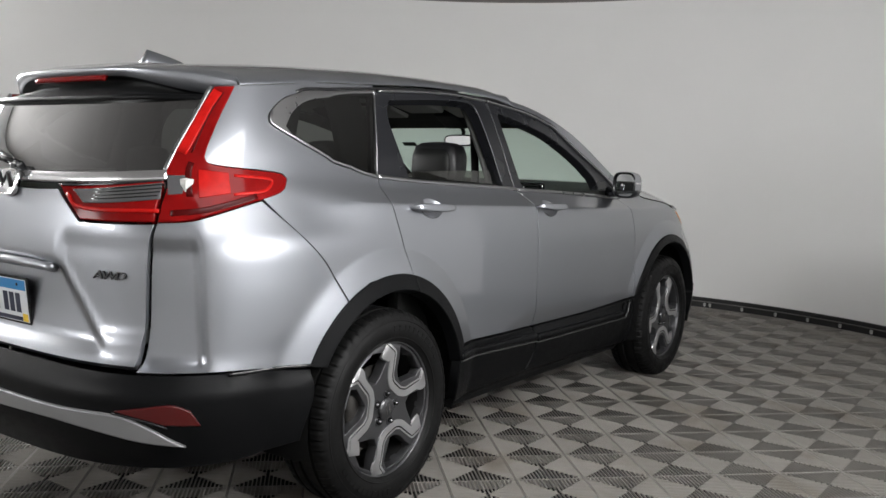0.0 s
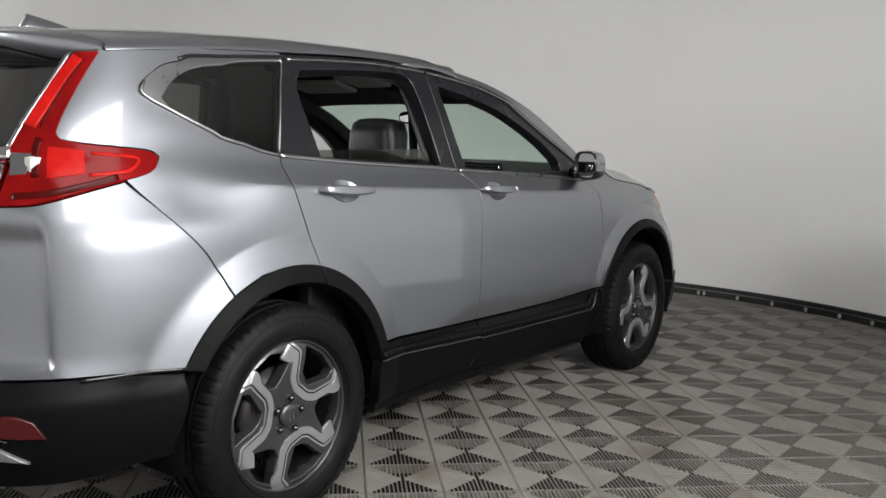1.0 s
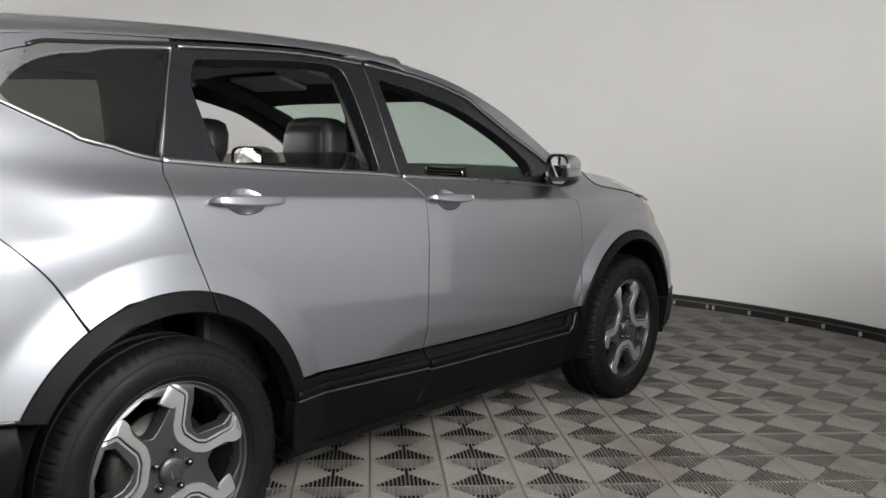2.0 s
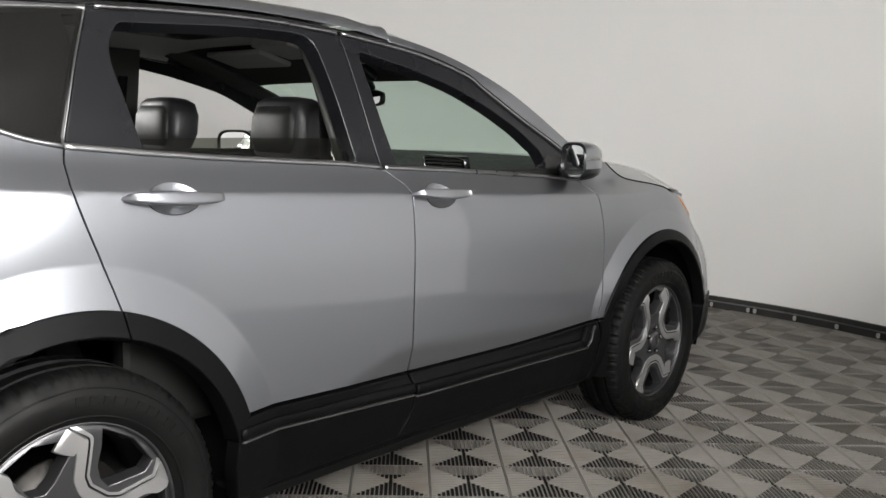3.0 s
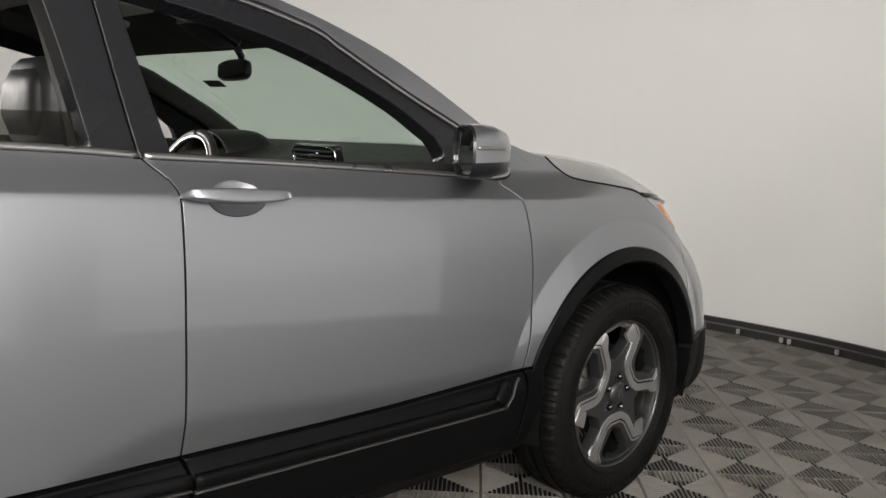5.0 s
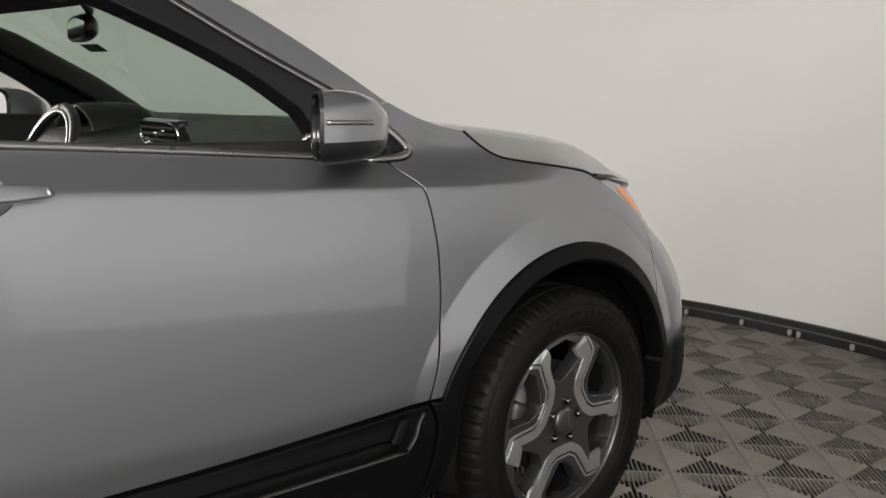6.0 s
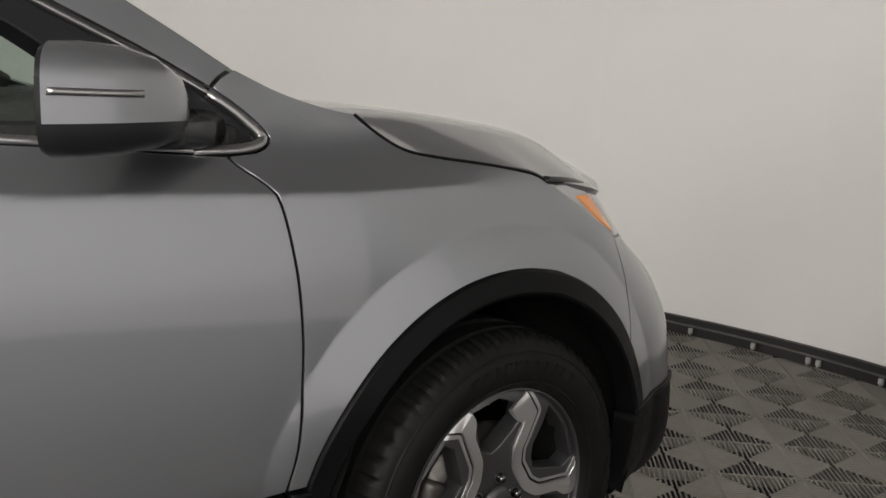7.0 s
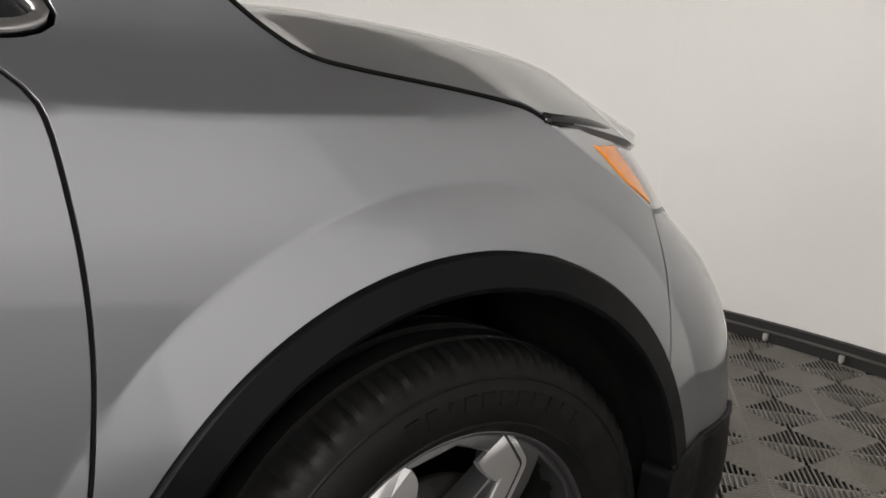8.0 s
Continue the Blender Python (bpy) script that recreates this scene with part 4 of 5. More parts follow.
def roof_at(s, y):
    """Across the roof: s from -1 to 1."""
    ze = roof_edge(y)
    we = skin(np.where(y < YR, 0, y - YR), ze)[..., 0] - 0.001
    corner = np.where(y < YR, np.array([skin(*np.array(at_y(float(a), float(b))))[0] for a, b in zip(np.atleast_1d(y).ravel(), np.atleast_1d(ze).ravel())]).reshape(np.shape(y)), we)
    we = np.where(y < YR, corner - 0.001, we)
    k = np.abs(s)
    z = ze + (roof_mid(y) - ze) * (1 - k**2.6) ** (1 / (1.75 + 0.7 * ease(0.8, 1.2, y)))
    # towards its front edge the roof comes down on the windscreen
    meet = np.minimum(z, 1.573 + 0.022 * (1 - s**2) + 0.030 * (1 - s**8))
    return we * s, y, z + (meet - z) * ease(1.04, 1.20, y - 0.13 * (1 - s**2))


def roof_mesh():
    s = np.sin(np.linspace(-math.pi / 2, math.pi / 2, 61))
    rows = np.linspace(0, 1, 70)
    v, f = [], []
    for t in rows:
        y0 = -0.478 + t * (1.20 + 0.478)
        y = y0 + (0.13 * t**3 - 0.05 * (1 - t) ** 3) * (1 - s**2)
        x, y, z = roof_at(s, y)
        v += list(np.stack([x, y, z], -1))
    n = len(s)
    for i in range(len(rows) - 1):
        f += [(i * n + k, i * n + k + 1, (i + 1) * n + k + 1, (i + 1) * n + k) for k in range(n - 1)]
    return v, f


_v, _f = roof_mesh()
mesh_part("roof", _v, _f, PAINT, car, "silver roof skin")
_n = 61
mesh_part("headlining", [np.array(p) * (0.97, 1, 1) - (0, 0, 0.045) for p in _v], [f[::-1] for f in _f], SOFT_GREY, car, "grey fabric headlining")
# spoiler: top skin, dark underside, brake light
lip = lambda s: (0.635 * s, -0.482 - 0.225 * (1 - abs(s) ** 3.0), 1.513 + 0.041 * (1 - abs(s) ** 5))
SP = np.linspace(-1, 1, 49)
rootz = [roof_at(np.array([s * 0.985]), np.array([-0.470 - 0.05 * (1 - s * s)])) for s in SP]
root = [(float(r[0][0]), float(r[1][0]), float(r[2][0])) for r in rootz]
depth = lambda s: 0.024 + 0.036 * float(ease(0.40, 0.85, abs(s))) * float(1 - ease(0.93, 1.0, abs(s)))
loops = []
for s, r in zip(SP, root):
    l, d = lip(s), depth(s)
    mid = [(a + b) / 2 for a, b in zip(r, l)]
    loops.append([r, (mid[0], mid[1], mid[2] + 0.010), (l[0], l[1] + 0.014, l[2] + 0.003), (l[0], l[1] + 0.003, l[2]), (l[0], l[1], l[2] - 0.006), (l[0] * 0.995, l[1] + 0.010, l[2] - d), (l[0] * 0.99, l[1] + 0.022, l[2] - d - 0.002)])
v, f = rings(loops, closed=False, caps=False)
spoiler = mesh_part("roof_spoiler", v, f, PAINT, car, "silver roof spoiler over the rear window")
# hollow black underside that ends in a lip above the glass
loops = []
for s in SP:
    l, d, k = lip(s), depth(s), 1 - abs(s) ** 6
    foot = [skin(*np.array(at_x(0.606 * abs(s) + 1e-4, z))) for z in (1.466, 1.446)]
    loops.append([(l[0] * 0.99, l[1] + 0.020, l[2] - d), (0.628 * s, l[1] + 0.035 + 0.03 * k, l[2] - d - 0.006), (0.618 * s, l[1] + 0.055 + 0.03 * k, l[2] - d - 0.022), (0.606 * s, foot[0][1] - 0.008 * k, 1.464), (0.606 * s, foot[1][1] - 0.012 * k, 1.452 - 0.006 * k), (0.606 * s, foot[1][1] + 0.004, 1.446 - 0.006 * k)])
v, f = rings(loops, closed=False, caps=False)
mesh_part("spoiler_underside", v, f, CLADDING, spoiler, "black spoiler underside")
loops = [oval(x, lip(x / 0.635)[1] + 0.018, lip(x / 0.635)[2] - 0.030, (0, 0.9, -0.4), (0, 0.4, 0.9), 0.008, 0.014, 2.5, 10) for x in np.linspace(-0.21, 0.21, 25)]
v, f = rings(loops)
mesh_part("brake_light", v, f, RED_LENS, spoiler, "slim red high-level brake light")
# shark-fin aerial
loops = []
for t in np.linspace(0, 1, 12):
    y = -0.400 + 0.220 * t
    top = 0.062 * (1 - t) ** 0.8 + 0.004
    zb = float(roof_mid(y)) - 0.004
    wd = 0.006 + 0.018 * math.sin(math.pi * min(1, t * 0.75 + 0.18))
    loops.append([(-wd, y, zb), (-wd * 0.7, y + 0.02 * (1 - t), zb + top * 0.45), (-0.003, y + 0.036 * (1 - t), zb + top), (0.003, y + 0.036 * (1 - t), zb + top), (wd * 0.7, y + 0.02 * (1 - t), zb + top * 0.45), (wd, y, zb)])
v, f = rings(loops)
mesh_part("roof_aerial", v, f, PAINT, car, "silver shark-fin aerial")

bonnet_mid = table([2.20, 2.40, 2.56, 2.75, 3.0, 3.16, 3.30, 3.40, 3.5], [1.145, 1.155, 1.162, 1.150, 1.120, 1.052, 0.978, 0.93, 0.88])
bonnet_crown = table([0, 0.4, 0.65, 0.75, 0.85, 0.95, 1.0, 1.1], [1, 0.97, 0.88, 0.76, 0.50, 0.18, 0, -0.3])
bonnet_edge = table([2.30, 2.372, 2.42, 2.47, 2.533, 2.675, 2.765, 2.808, 2.90, 3.0, 3.065, 3.4], [1.152, 1.148, 1.112, 1.084, 1.071, 1.052, 1.036, 1.016, 1.006, 0.990, 0.978, 0.86])
bonnet_half = table([2.30, 2.372, 2.42, 2.47, 2.533, 2.675, 2.765, 2.808, 2.90, 3.0, 3.065, 3.4], [0.784, 0.785, 0.797, 0.813, 0.827, 0.851, 0.869, 0.883, 0.868, 0.838, 0.80, 0.80])


def on_bonnet(xy):
    def point(q):
        x, y = q[:, 0], q[:, 1]
        k = np.minimum(np.abs(x) / bonnet_half(y), 1.1)
        return np.stack([x, y, bonnet_edge(y) + (bonnet_mid(y) - bonnet_edge(y)) * bonnet_crown(k)], -1)
    p = point(xy)
    du, dv = point(xy + (2e-3, 0)) - point(xy - (2e-3, 0)), point(xy + (0, 2e-3)) - point(xy - (0, 2e-3))
    n = np.cross(du, dv)
    return p, n / np.linalg.norm(n, axis=1)[:, None]


def skin_xy(y, z):
    p = skin(*np.array(at_y(y, z)))
    return (float(p[0]), float(p[1]))


edge = [skin_xy(2.372, 1.148), skin_xy(2.42, 1.112), skin_xy(2.47, 1.084), skin_xy(2.533, 1.071), skin_xy(2.675, 1.052), skin_xy(2.765, 1.036), skin_xy(2.808, 1.016)]
nose = [edge[-1], (0.868, 2.90), (0.838, 3.00), (0.800, 3.065)]
front = [nose[-1], (0.70, 3.16), (0.50, 3.26), (0.25, 3.31), (0.0, 3.325)]
back = [(0.0, 2.47), (0.35, 2.45), (0.62, 2.39), edge[0]]
half = np.vstack([smooth_curve(c, 0.02)[:-1] for c in (edge, nose, front)] + [np.array([[0.0, 3.325]])])
full = np.vstack([half, (half[::-1] * (-1, 1))[1:], smooth_curve([(-edge[0][0], edge[0][1]), (-0.62, 2.39), (-0.35, 2.45), (0.0, 2.47), (0.35, 2.45), (0.62, 2.39), edge[0]], 0.03)[1:-1]])
_a = np.sum(full[:, 0] * np.roll(full[:, 1], -1) - np.roll(full[:, 0], -1) * full[:, 1])
sheet("bonnet", full if _a > 0 else full[::-1], [], on_bonnet, PAINT, car, 0.022, 0.02, 0.0032, 0.0007, label="silver bonnet with a dark seal under its front edge")
# cowl between bonnet and windscreen
loops = [[(x, 2.50 - 0.10 * (x / 0.8) ** 2, 1.118), (x, 2.44 - 0.12 * (x / 0.8) ** 2, 1.125), (x, 2.36 - 0.15 * (x / 0.8) ** 2, 1.130)] for x in np.linspace(-0.76, 0.76, 25)]
v, f = rings(loops, closed=False, caps=False)
mesh_part("cowl", v, f, BLACK_TRIM, car)


def screen(off=0.0):
    v, f = [], []
    s = np.linspace(-1, 1, 41)
    for t in np.linspace(0, 1, 30):
        z = 1.130 + t * 0.44
        y_edge = np.interp(z, [1.13, 1.217, 1.270, 1.342, 1.411, 1.476, 1.522, 1.552, 1.572], [2.27, 2.145, 2.058, 1.93, 1.79, 1.62, 1.474, 1.33, 1.20])
        w = float(half_w(z)) - 0.012
        lift = 0.022 * t**2 * (1 - s**2) + 0.030 * t**2 * (1 - s**8)
        y = y_edge + 0.16 * (1 - np.abs(s) ** 2.2) - 0.03 * t
        v += [(w * a, b + off, z + c) for a, b, c in zip(s, y, lift)]
    for i in range(29):
        f += [(i * 41 + k, i * 41 + k + 1, (i + 1) * 41 + k + 1, (i + 1) * 41 + k) for k in range(40)]
    return v, f


_v, _f = screen()
mesh_part("windscreen", _v, _f, SCREEN_GLASS, car, "green tinted windscreen")
# padded header behind the top of the screen
_v = [np.array(p) - (0, 0.02, 0.018) for p in screen()[0][21 * 41:]]
mesh_part("screen_header", _v, [f[::-1] for f in screen()[1][: 8 * 40]], PILLAR_GREY, car, "grey fabric header over the windscreen")


# ---- nose ----
def nose_corner(side):
    P, flip = on_skin(0, side), side < 0
    a5, z5 = 57, 0.485
    e3 = (AXLE_F + ARCH_OUT * math.sin(radians(a5)), ARCH_Z + ARCH_OUT * math.cos(radians(a5)))
    a6 = arch_angle(AXLE_F, ARCH_OUT, z5, 1)
    e6 = (AXLE_F + ARCH_OUT * math.sin(radians(a6)), z5)
    end = YF - YR + UF
    lamp = loop_of([line((2.812, 1.013), (2.90, 1.008), (3.03, 0.985)) + [(end - 0.95, 0.975), (end - 0.7, 0.955)], [(end - 0.7, 0.955), (end - 0.62, 0.86)], [(end - 0.62, 0.86), (end - 0.85, 0.855)] + line((3.17, 0.868), (3.062, 0.881)), line((3.062, 0.881), (2.94, 0.941), (2.85, 0.989), (2.812, 1.013))])
    head = sheet("headlamp", lamp, [], on_skin(0.001, side), CLEAR_LENS, car, 0.04, 0.02, 0.002, 0.003, label="clear headlamp with an amber side marker", flip=flip)
    amber = loop_of([line((2.895, 0.985), (2.955, 0.984)), line((2.955, 0.984), (3.03, 0.915), (3.052, 0.890)), line((3.052, 0.890), (2.97, 0.930), (2.895, 0.985))])
    sheet("side_marker", amber, [], on_skin(0.004, side), AMBER, head, 0.004, 0.015, 0.001, 0.002, label="amber marker lens", flip=flip)
    strip("lamp_seal", line((2.80, 1.022), (2.90, 1.014), (3.00, 0.996), (3.035, 0.990)), 0.016, 0.006, GLOSS_BLACK, car, side, -0.001)
    out = loop_of([line(e3, (3.075, 0.72), (3.072, 0.80), (3.06, 0.880)), [at_y(3.06, 0.880)] + line((3.17, 0.867)) + [(end - 0.85, 0.8545), (end - 0.62, 0.8595), (end - 0.3, 0.85), (end, 0.85)], [(end, 0.85), (end, 0.47)], [(end, 0.47), (end - 0.5, 0.475)] + line((3.28, 0.485), (3.16, 0.483), e6), arc(AXLE_F, ARCH_OUT, a6, a5)])
    sheet("front_bumper", out, [], P, PAINT, car, 0.028, 0.02, 0.0032, 0.0007, label="silver front bumper", extra=arch_rings(AXLE_F), flip=flip)
    e7 = AXLE_F + ARCH_IN * math.sin(radians(arch_angle(AXLE_F, ARCH_IN, 0.47, 1)))
    out = loop_of([line((3.066, 0.476), (3.16, 0.479), (3.28, 0.481)) + [(end - 0.5, 0.471), (end, 0.466)], [(end, 0.466), (end, 0.24)], [(end, 0.24), (end - 0.5, 0.245)] + line((3.30, 0.25), (3.14, 0.26), (3.05, 0.27)), line((3.05, 0.27), (3.068, 0.36), (3.066, 0.476))])
    sheet("lower_bumper", out, [], on_skin(0.005, side), CLADDING, car, 0.05, 0.022, 0.0015, 0.004, label="grained dark plastic lower front bumper", flip=flip)
    strip("bumper_edge", line((3.072, 0.480), (3.16, 0.483), (3.26, 0.486), (3.40, 0.484)), 0.012, 0.004, CLADDING, car, side, 0.004)


for _side in (1, -1):
    nose_corner(_side)
part("grille", box(0.8, 0.05, 0.14, pose(0, 3.22, 0.90), 0.02), GLOSS_BLACK, car)


# ---- wheels ----
def polar(r, a):
    return (r * math.sin(radians(a)), r * math.cos(radians(a)))


def wheel(hub_y, side, turn, mark):
    """One wheel: tyre, barrel, two-tone face, nuts, cap and brake."""
    def put(v):
        return [((0.812 + x) * side, hub_y + y, HUB_Z + z) for x, y, z in v]

    def flipped(f):
        return [q[::-1] for q in f] if side > 0 else f
    R = 0.249
    v, f = lathe([(0.098, R + 0.002), (0.080, 0.244), (0.06, 0.230), (-0.02, 0.216), (-0.08, 0.220), (-0.09, 0.240), (-0.10, 0.244)], 72)
    w = mesh_part("wheel", put(v), flipped(f), BARREL, car, "two-tone alloy road wheel with six spokes")
    # tyre with cut shoulders
    n, prof = 300, [(0.088, 0.243), (0.104, 0.252), (0.116, 0.271), (0.1215, 0.300), (0.1185, 0.322), (0.1165, 0.3245), (0.1135, 0.338), (0.106, 0.352), (0.096, 0.3615), (0.078, 0.3665), (0.060, 0.3680), (0.058, 0.3600), (0.050, 0.3600), (0.048, 0.3690), (0.014, 0.3695), (0.012, 0.3610), (0.0, 0.3610)]
    prof = prof + [(-x, r) for x, r in prof[-2::-1]]
    v, k = [], len(prof)
    for i in range(n):
        a = 2 * math.pi * i / n
        for x, r in prof:
            cut = (i % 5 == 0) and r > 0.345 and abs(x) > 0.06
            half_cut = (i % 5 == 2) and r > 0.358 and abs(x) > 0.07
            q = r - (0.006 if cut else 0.003 if half_cut else 0)
            z = max(q * math.cos(a), -HUB_Z)
            v.append((x, q * math.sin(a), z))
    f = []
    for i in range(n):
        j = (i + 1) % n
        f += [(i * k + a, i * k + a + 1, j * k + a + 1, j * k + a) for a in range(k - 1)]
    tyre = mesh_part("tyre", put(v), flipped(f), RUBBER, w, "black road tyre with a cut shoulder")
    tyre.data.set_sharp_from_angle(angle=radians(32))
    for r, hgt in ((0.331, 0.0015), (0.267, 0.002)):
        x = float(np.interp(r, [0.246, 0.268, 0.300, 0.322, 0.338], [0.104, 0.116, 0.1215, 0.1185, 0.1135]))
        v, f = lathe([(x - 0.002, r - 0.003), (x + hgt, r - 0.0012), (x + hgt, r + 0.0012), (x - 0.003, r + 0.003)], 96)
        mesh_part("sidewall_ring", put(v), flipped(f), RUBBER, tyre)
    # worn raised maker's marks, as plain bars
    for m in range(22):
        a0 = mark + (m % 11 - 5) * 5.6 + (180 if m > 10 else 0)
        wide = (1.9, 1.6, 0.8, 1.8, 2.0, 1.7, 1.5, 1.7, 1.6, 2.0, 1.8)[m % 11]
        ring = [(0.1203, *polar(r, a0 + b * wide)) for r, b in ((0.294, -1), (0.294, 1), (0.314, 1), (0.314, -1))]
        vv = [(x - 0.003, y, z) for x, y, z in ring] + [(x + 0.0018, y, z) for x, y, z in ring]
        mesh_part("sidewall_mark", put(vv), flipped([(4, 5, 6, 7)] + [(q, (q + 1) % 4, 4 + (q + 1) % 4, 4 + q) for q in range(4)]), RUBBER, tyre, smooth=False)

    # spoked face
    def face_height(a, b):
        r = np.hypot(a, b) / R
        return 0.094 - 0.012 * (1 - r) ** 1.3 - 0.006 * ease(0.93, 1.0, r)

    def on_face(off):
        def place(ab):
            r = np.hypot(ab[:, 0], ab[:, 1])
            x = face_height(ab[:, 0], ab[:, 1]) + off
            slope = (face_height(ab[:, 0] * 1.01, ab[:, 1] * 1.01) - face_height(ab[:, 0], ab[:, 1])) / (0.01 * r + 1e-6)
            nrm = np.stack([np.ones_like(r), -slope * ab[:, 0] / (r + 1e-9), -slope * ab[:, 1] / (r + 1e-9)], 1)
            nrm /= np.linalg.norm(nrm, axis=1)[:, None]
            p = np.stack([(0.812 + x) * side, hub_y + ab[:, 0], HUB_Z + ab[:, 1]], 1)
            return p, nrm * (side, 1, 1)
        return place
    disc = np.array([polar(0.2445, a) for a in np.arange(360, 0, -4)])
    disc = disc if np.sum(disc[:, 0] * np.roll(disc[:, 1], -1) - np.roll(disc[:, 0], -1) * disc[:, 1]) > 0 else disc[::-1]
    holes = []
    for k3 in range(3):
        c = turn + 120 * k3
        for pts in ([(0.935, -20), (0.78, -17), (0.60, -14), (0.51, -6), (0.48, 7), (0.57, 14), (0.80, 23), (0.91, 20), (0.94, 0)], [(0.93, 40), (0.75, 42), (0.56, 41), (0.48, 52), (0.52, 64), (0.72, 80), (0.86, 79), (0.935, 60)]):
            q = [polar(r * R, c + a) for r, a in pts]
            holes.append(loop_of([[q[i], q[(i + 1) % len(q)]] for i in range(len(q))], 0.015))
    face = sheet("wheel_face", disc, holes, on_face(0.0), WHEEL_GREY, w, 0.042, 0.011, 0.0, 0.003, "dark grey spoked face", flip=side < 0)
    bm = bmesh.new()
    bm.from_mesh(face.data)
    bmesh.ops.remove_doubles(bm, verts=bm.verts, dist=1e-5)
    bm.to_mesh(face.data)
    bm.free()
    face.data.set_sharp_from_angle(angle=radians(30))

    def face_strip(name, path, shift, wide, grow, low, high, mat, label=""):
        """A strip along a bent path on the face; shift moves it away from the pocket's middle."""
        q = np.array([polar(r * R, c + a) for r, a in path])
        q = np.vstack([smooth_curve([q[i], q[i + 1]], 0.004)[:-1] for i in range(len(q) - 1)] + [q[-1:]])
        for _ in range(3):
            q[1:-1] = 0.5 * q[1:-1] + 0.25 * (q[:-2] + q[2:])
        t = np.gradient(q, axis=0)
        t /= np.linalg.norm(t, axis=1)[:, None]
        b = np.stack([-t[:, 1], t[:, 0]], 1)
        if ((np.array(polar(0.75 * R, c)) - q[len(q) // 2]) @ b[len(q) // 2]) > 0:
            b = -b
        wider = 1.0 + grow * ease(0.70, 0.97, np.hypot(q[:, 0], q[:, 1]) / R)
        loops = []
        for i in range(len(q)):
            ring = []
            for e, hgt in ((0.0, low), (0.06, high), (0.94, high), (1.0, low)):
                ab = q[i] + b[i] * (shift + e * wide * wider[i])
                rr = np.hypot(*ab)
                ab = ab * min(1.0, 0.2435 / rr)
                ring.append((float(face_height(*ab)) + hgt, *ab))
            loops.append(ring)
        vv, ff = rings(loops)
        mesh_part(name, put(vv), flipped(ff), mat, w, label, smooth=False)

    groove = [(0.985, -40), (0.85, -27), (0.50, -24), (0.41, -15), (0.41, 16), (0.50, 27), (0.86, 31), (0.985, 23)]
    for k3 in range(3):
        c = turn + 120 * k3
        face_strip("machined_band", groove, 0.0015, 0.027, 1.2, -0.004, 0.0035, MACHINED, "bright machined spoke edge")
        face_strip("spoke_groove", groove, -0.0025, 0.0035, 0.0, -0.002, 0.0012, GLOSS_BLACK)
        face_strip("pocket_edge", groove, -0.0095, 0.0068, 0.5, -0.003, 0.0022, MACHINED, "bright machined pocket edge")
    v, f = lathe([(0.086, 0.2425), (0.0955, 0.2435), (0.1000, 0.2460), (0.1015, 0.2485), (0.098, 0.2510)], 96)
    mesh_part("rim_lip", put(v), flipped(f), WHEEL_GREY, w, "dark grey rim lip")
    v, f = lathe([(0.090, 0.040), (0.095, 0.0385), (0.0985, 0.033), (0.1000, 0.022), (0.1003, 0.0001)], 36)
    cap = mesh_part("hub_cap", put(v), flipped(f), WHEEL_GREY, w, "dark hub cap with two light bars")
    for sg in (-1, 1):
        vv, ff = rings([[(0.0985, 0.009 * sg * k - 0.004 * m, 0.018 * m) for k in (0.7, 1.25)] + [(0.1020, 0.009 * sg * k - 0.004 * m, 0.018 * m) for k in (1.25, 0.7)] for m in (-1, -0.3, 0.3, 1)])
        mesh_part("cap_bar", put(vv), flipped(ff), CHROME, cap, smooth=False)
    for k5 in range(5):
        y, z = polar(0.057, 8 + 72 * k5)
        v, f = lathe([(0.076, 0.0110), (0.094, 0.0105), (0.099, 0.0085), (0.1015, 0.004), (0.1015, 0.0001)], 6, 0.3)
        mesh_part("wheel_nut", put([(a, b + y, c + z) for a, b, c in v]), flipped(f), NUT_STEEL, w)
        v, f = lathe([(0.0855, 0.0175), (0.0868, 0.0165), (0.080, 0.0125)], 20)
        mesh_part("nut_seat", put([(a, b + y, c + z) for a, b, c in v]), flipped(f), GLOSS_BLACK, w)
    v, f = lathe([(0.020, 0.158), (0.034, 0.158), (0.034, 0.095), (0.050, 0.085), (0.052, 0.02)], 60)
    mesh_part("brake_disc", put(v), flipped(f), BRAKE, w, "worn steel brake disc")
    vv, ff = rings([[(x, *polar(r, a)) for x, r in ((0.0, 0.10), (0.055, 0.10), (0.060, 0.13), (0.055, 0.172), (0.0, 0.175))] for a in np.linspace(-100, -62, 9)])
    mesh_part("brake_caliper", put(vv), flipped(ff), BRAKE, w, "dull cast brake caliper")
    # wheel well
    v, f = [], []
    m = 30
    for i in range(m):
        a = radians(-105 + 210 * i / (m - 1))
        rr = 0.445 + 0.004 * math.sin(i * 2.1)
        for x in (0.915, 0.86, 0.75, 0.60, 0.42):
            r = rr - (0.02 if x > 0.9 else 0)
            v.append((x * side, hub_y + r * math.sin(a), max(0.16, ARCH_Z + r * math.cos(a))))
    for i in range(m - 1):
        f += [(i * 5 + k, i * 5 + k + 1, (i + 1) * 5 + k + 1, (i + 1) * 5 + k) for k in range(4)]
    base = len(v)
    v += [(0.42 * side, hub_y, 0.30)]
    f += [(base, i * 5 + 4, (i + 1) * 5 + 4) for i in range(m - 1)]
    mesh_part("wheel_well", v, f, LINER, car, "black felt wheel arch liner")


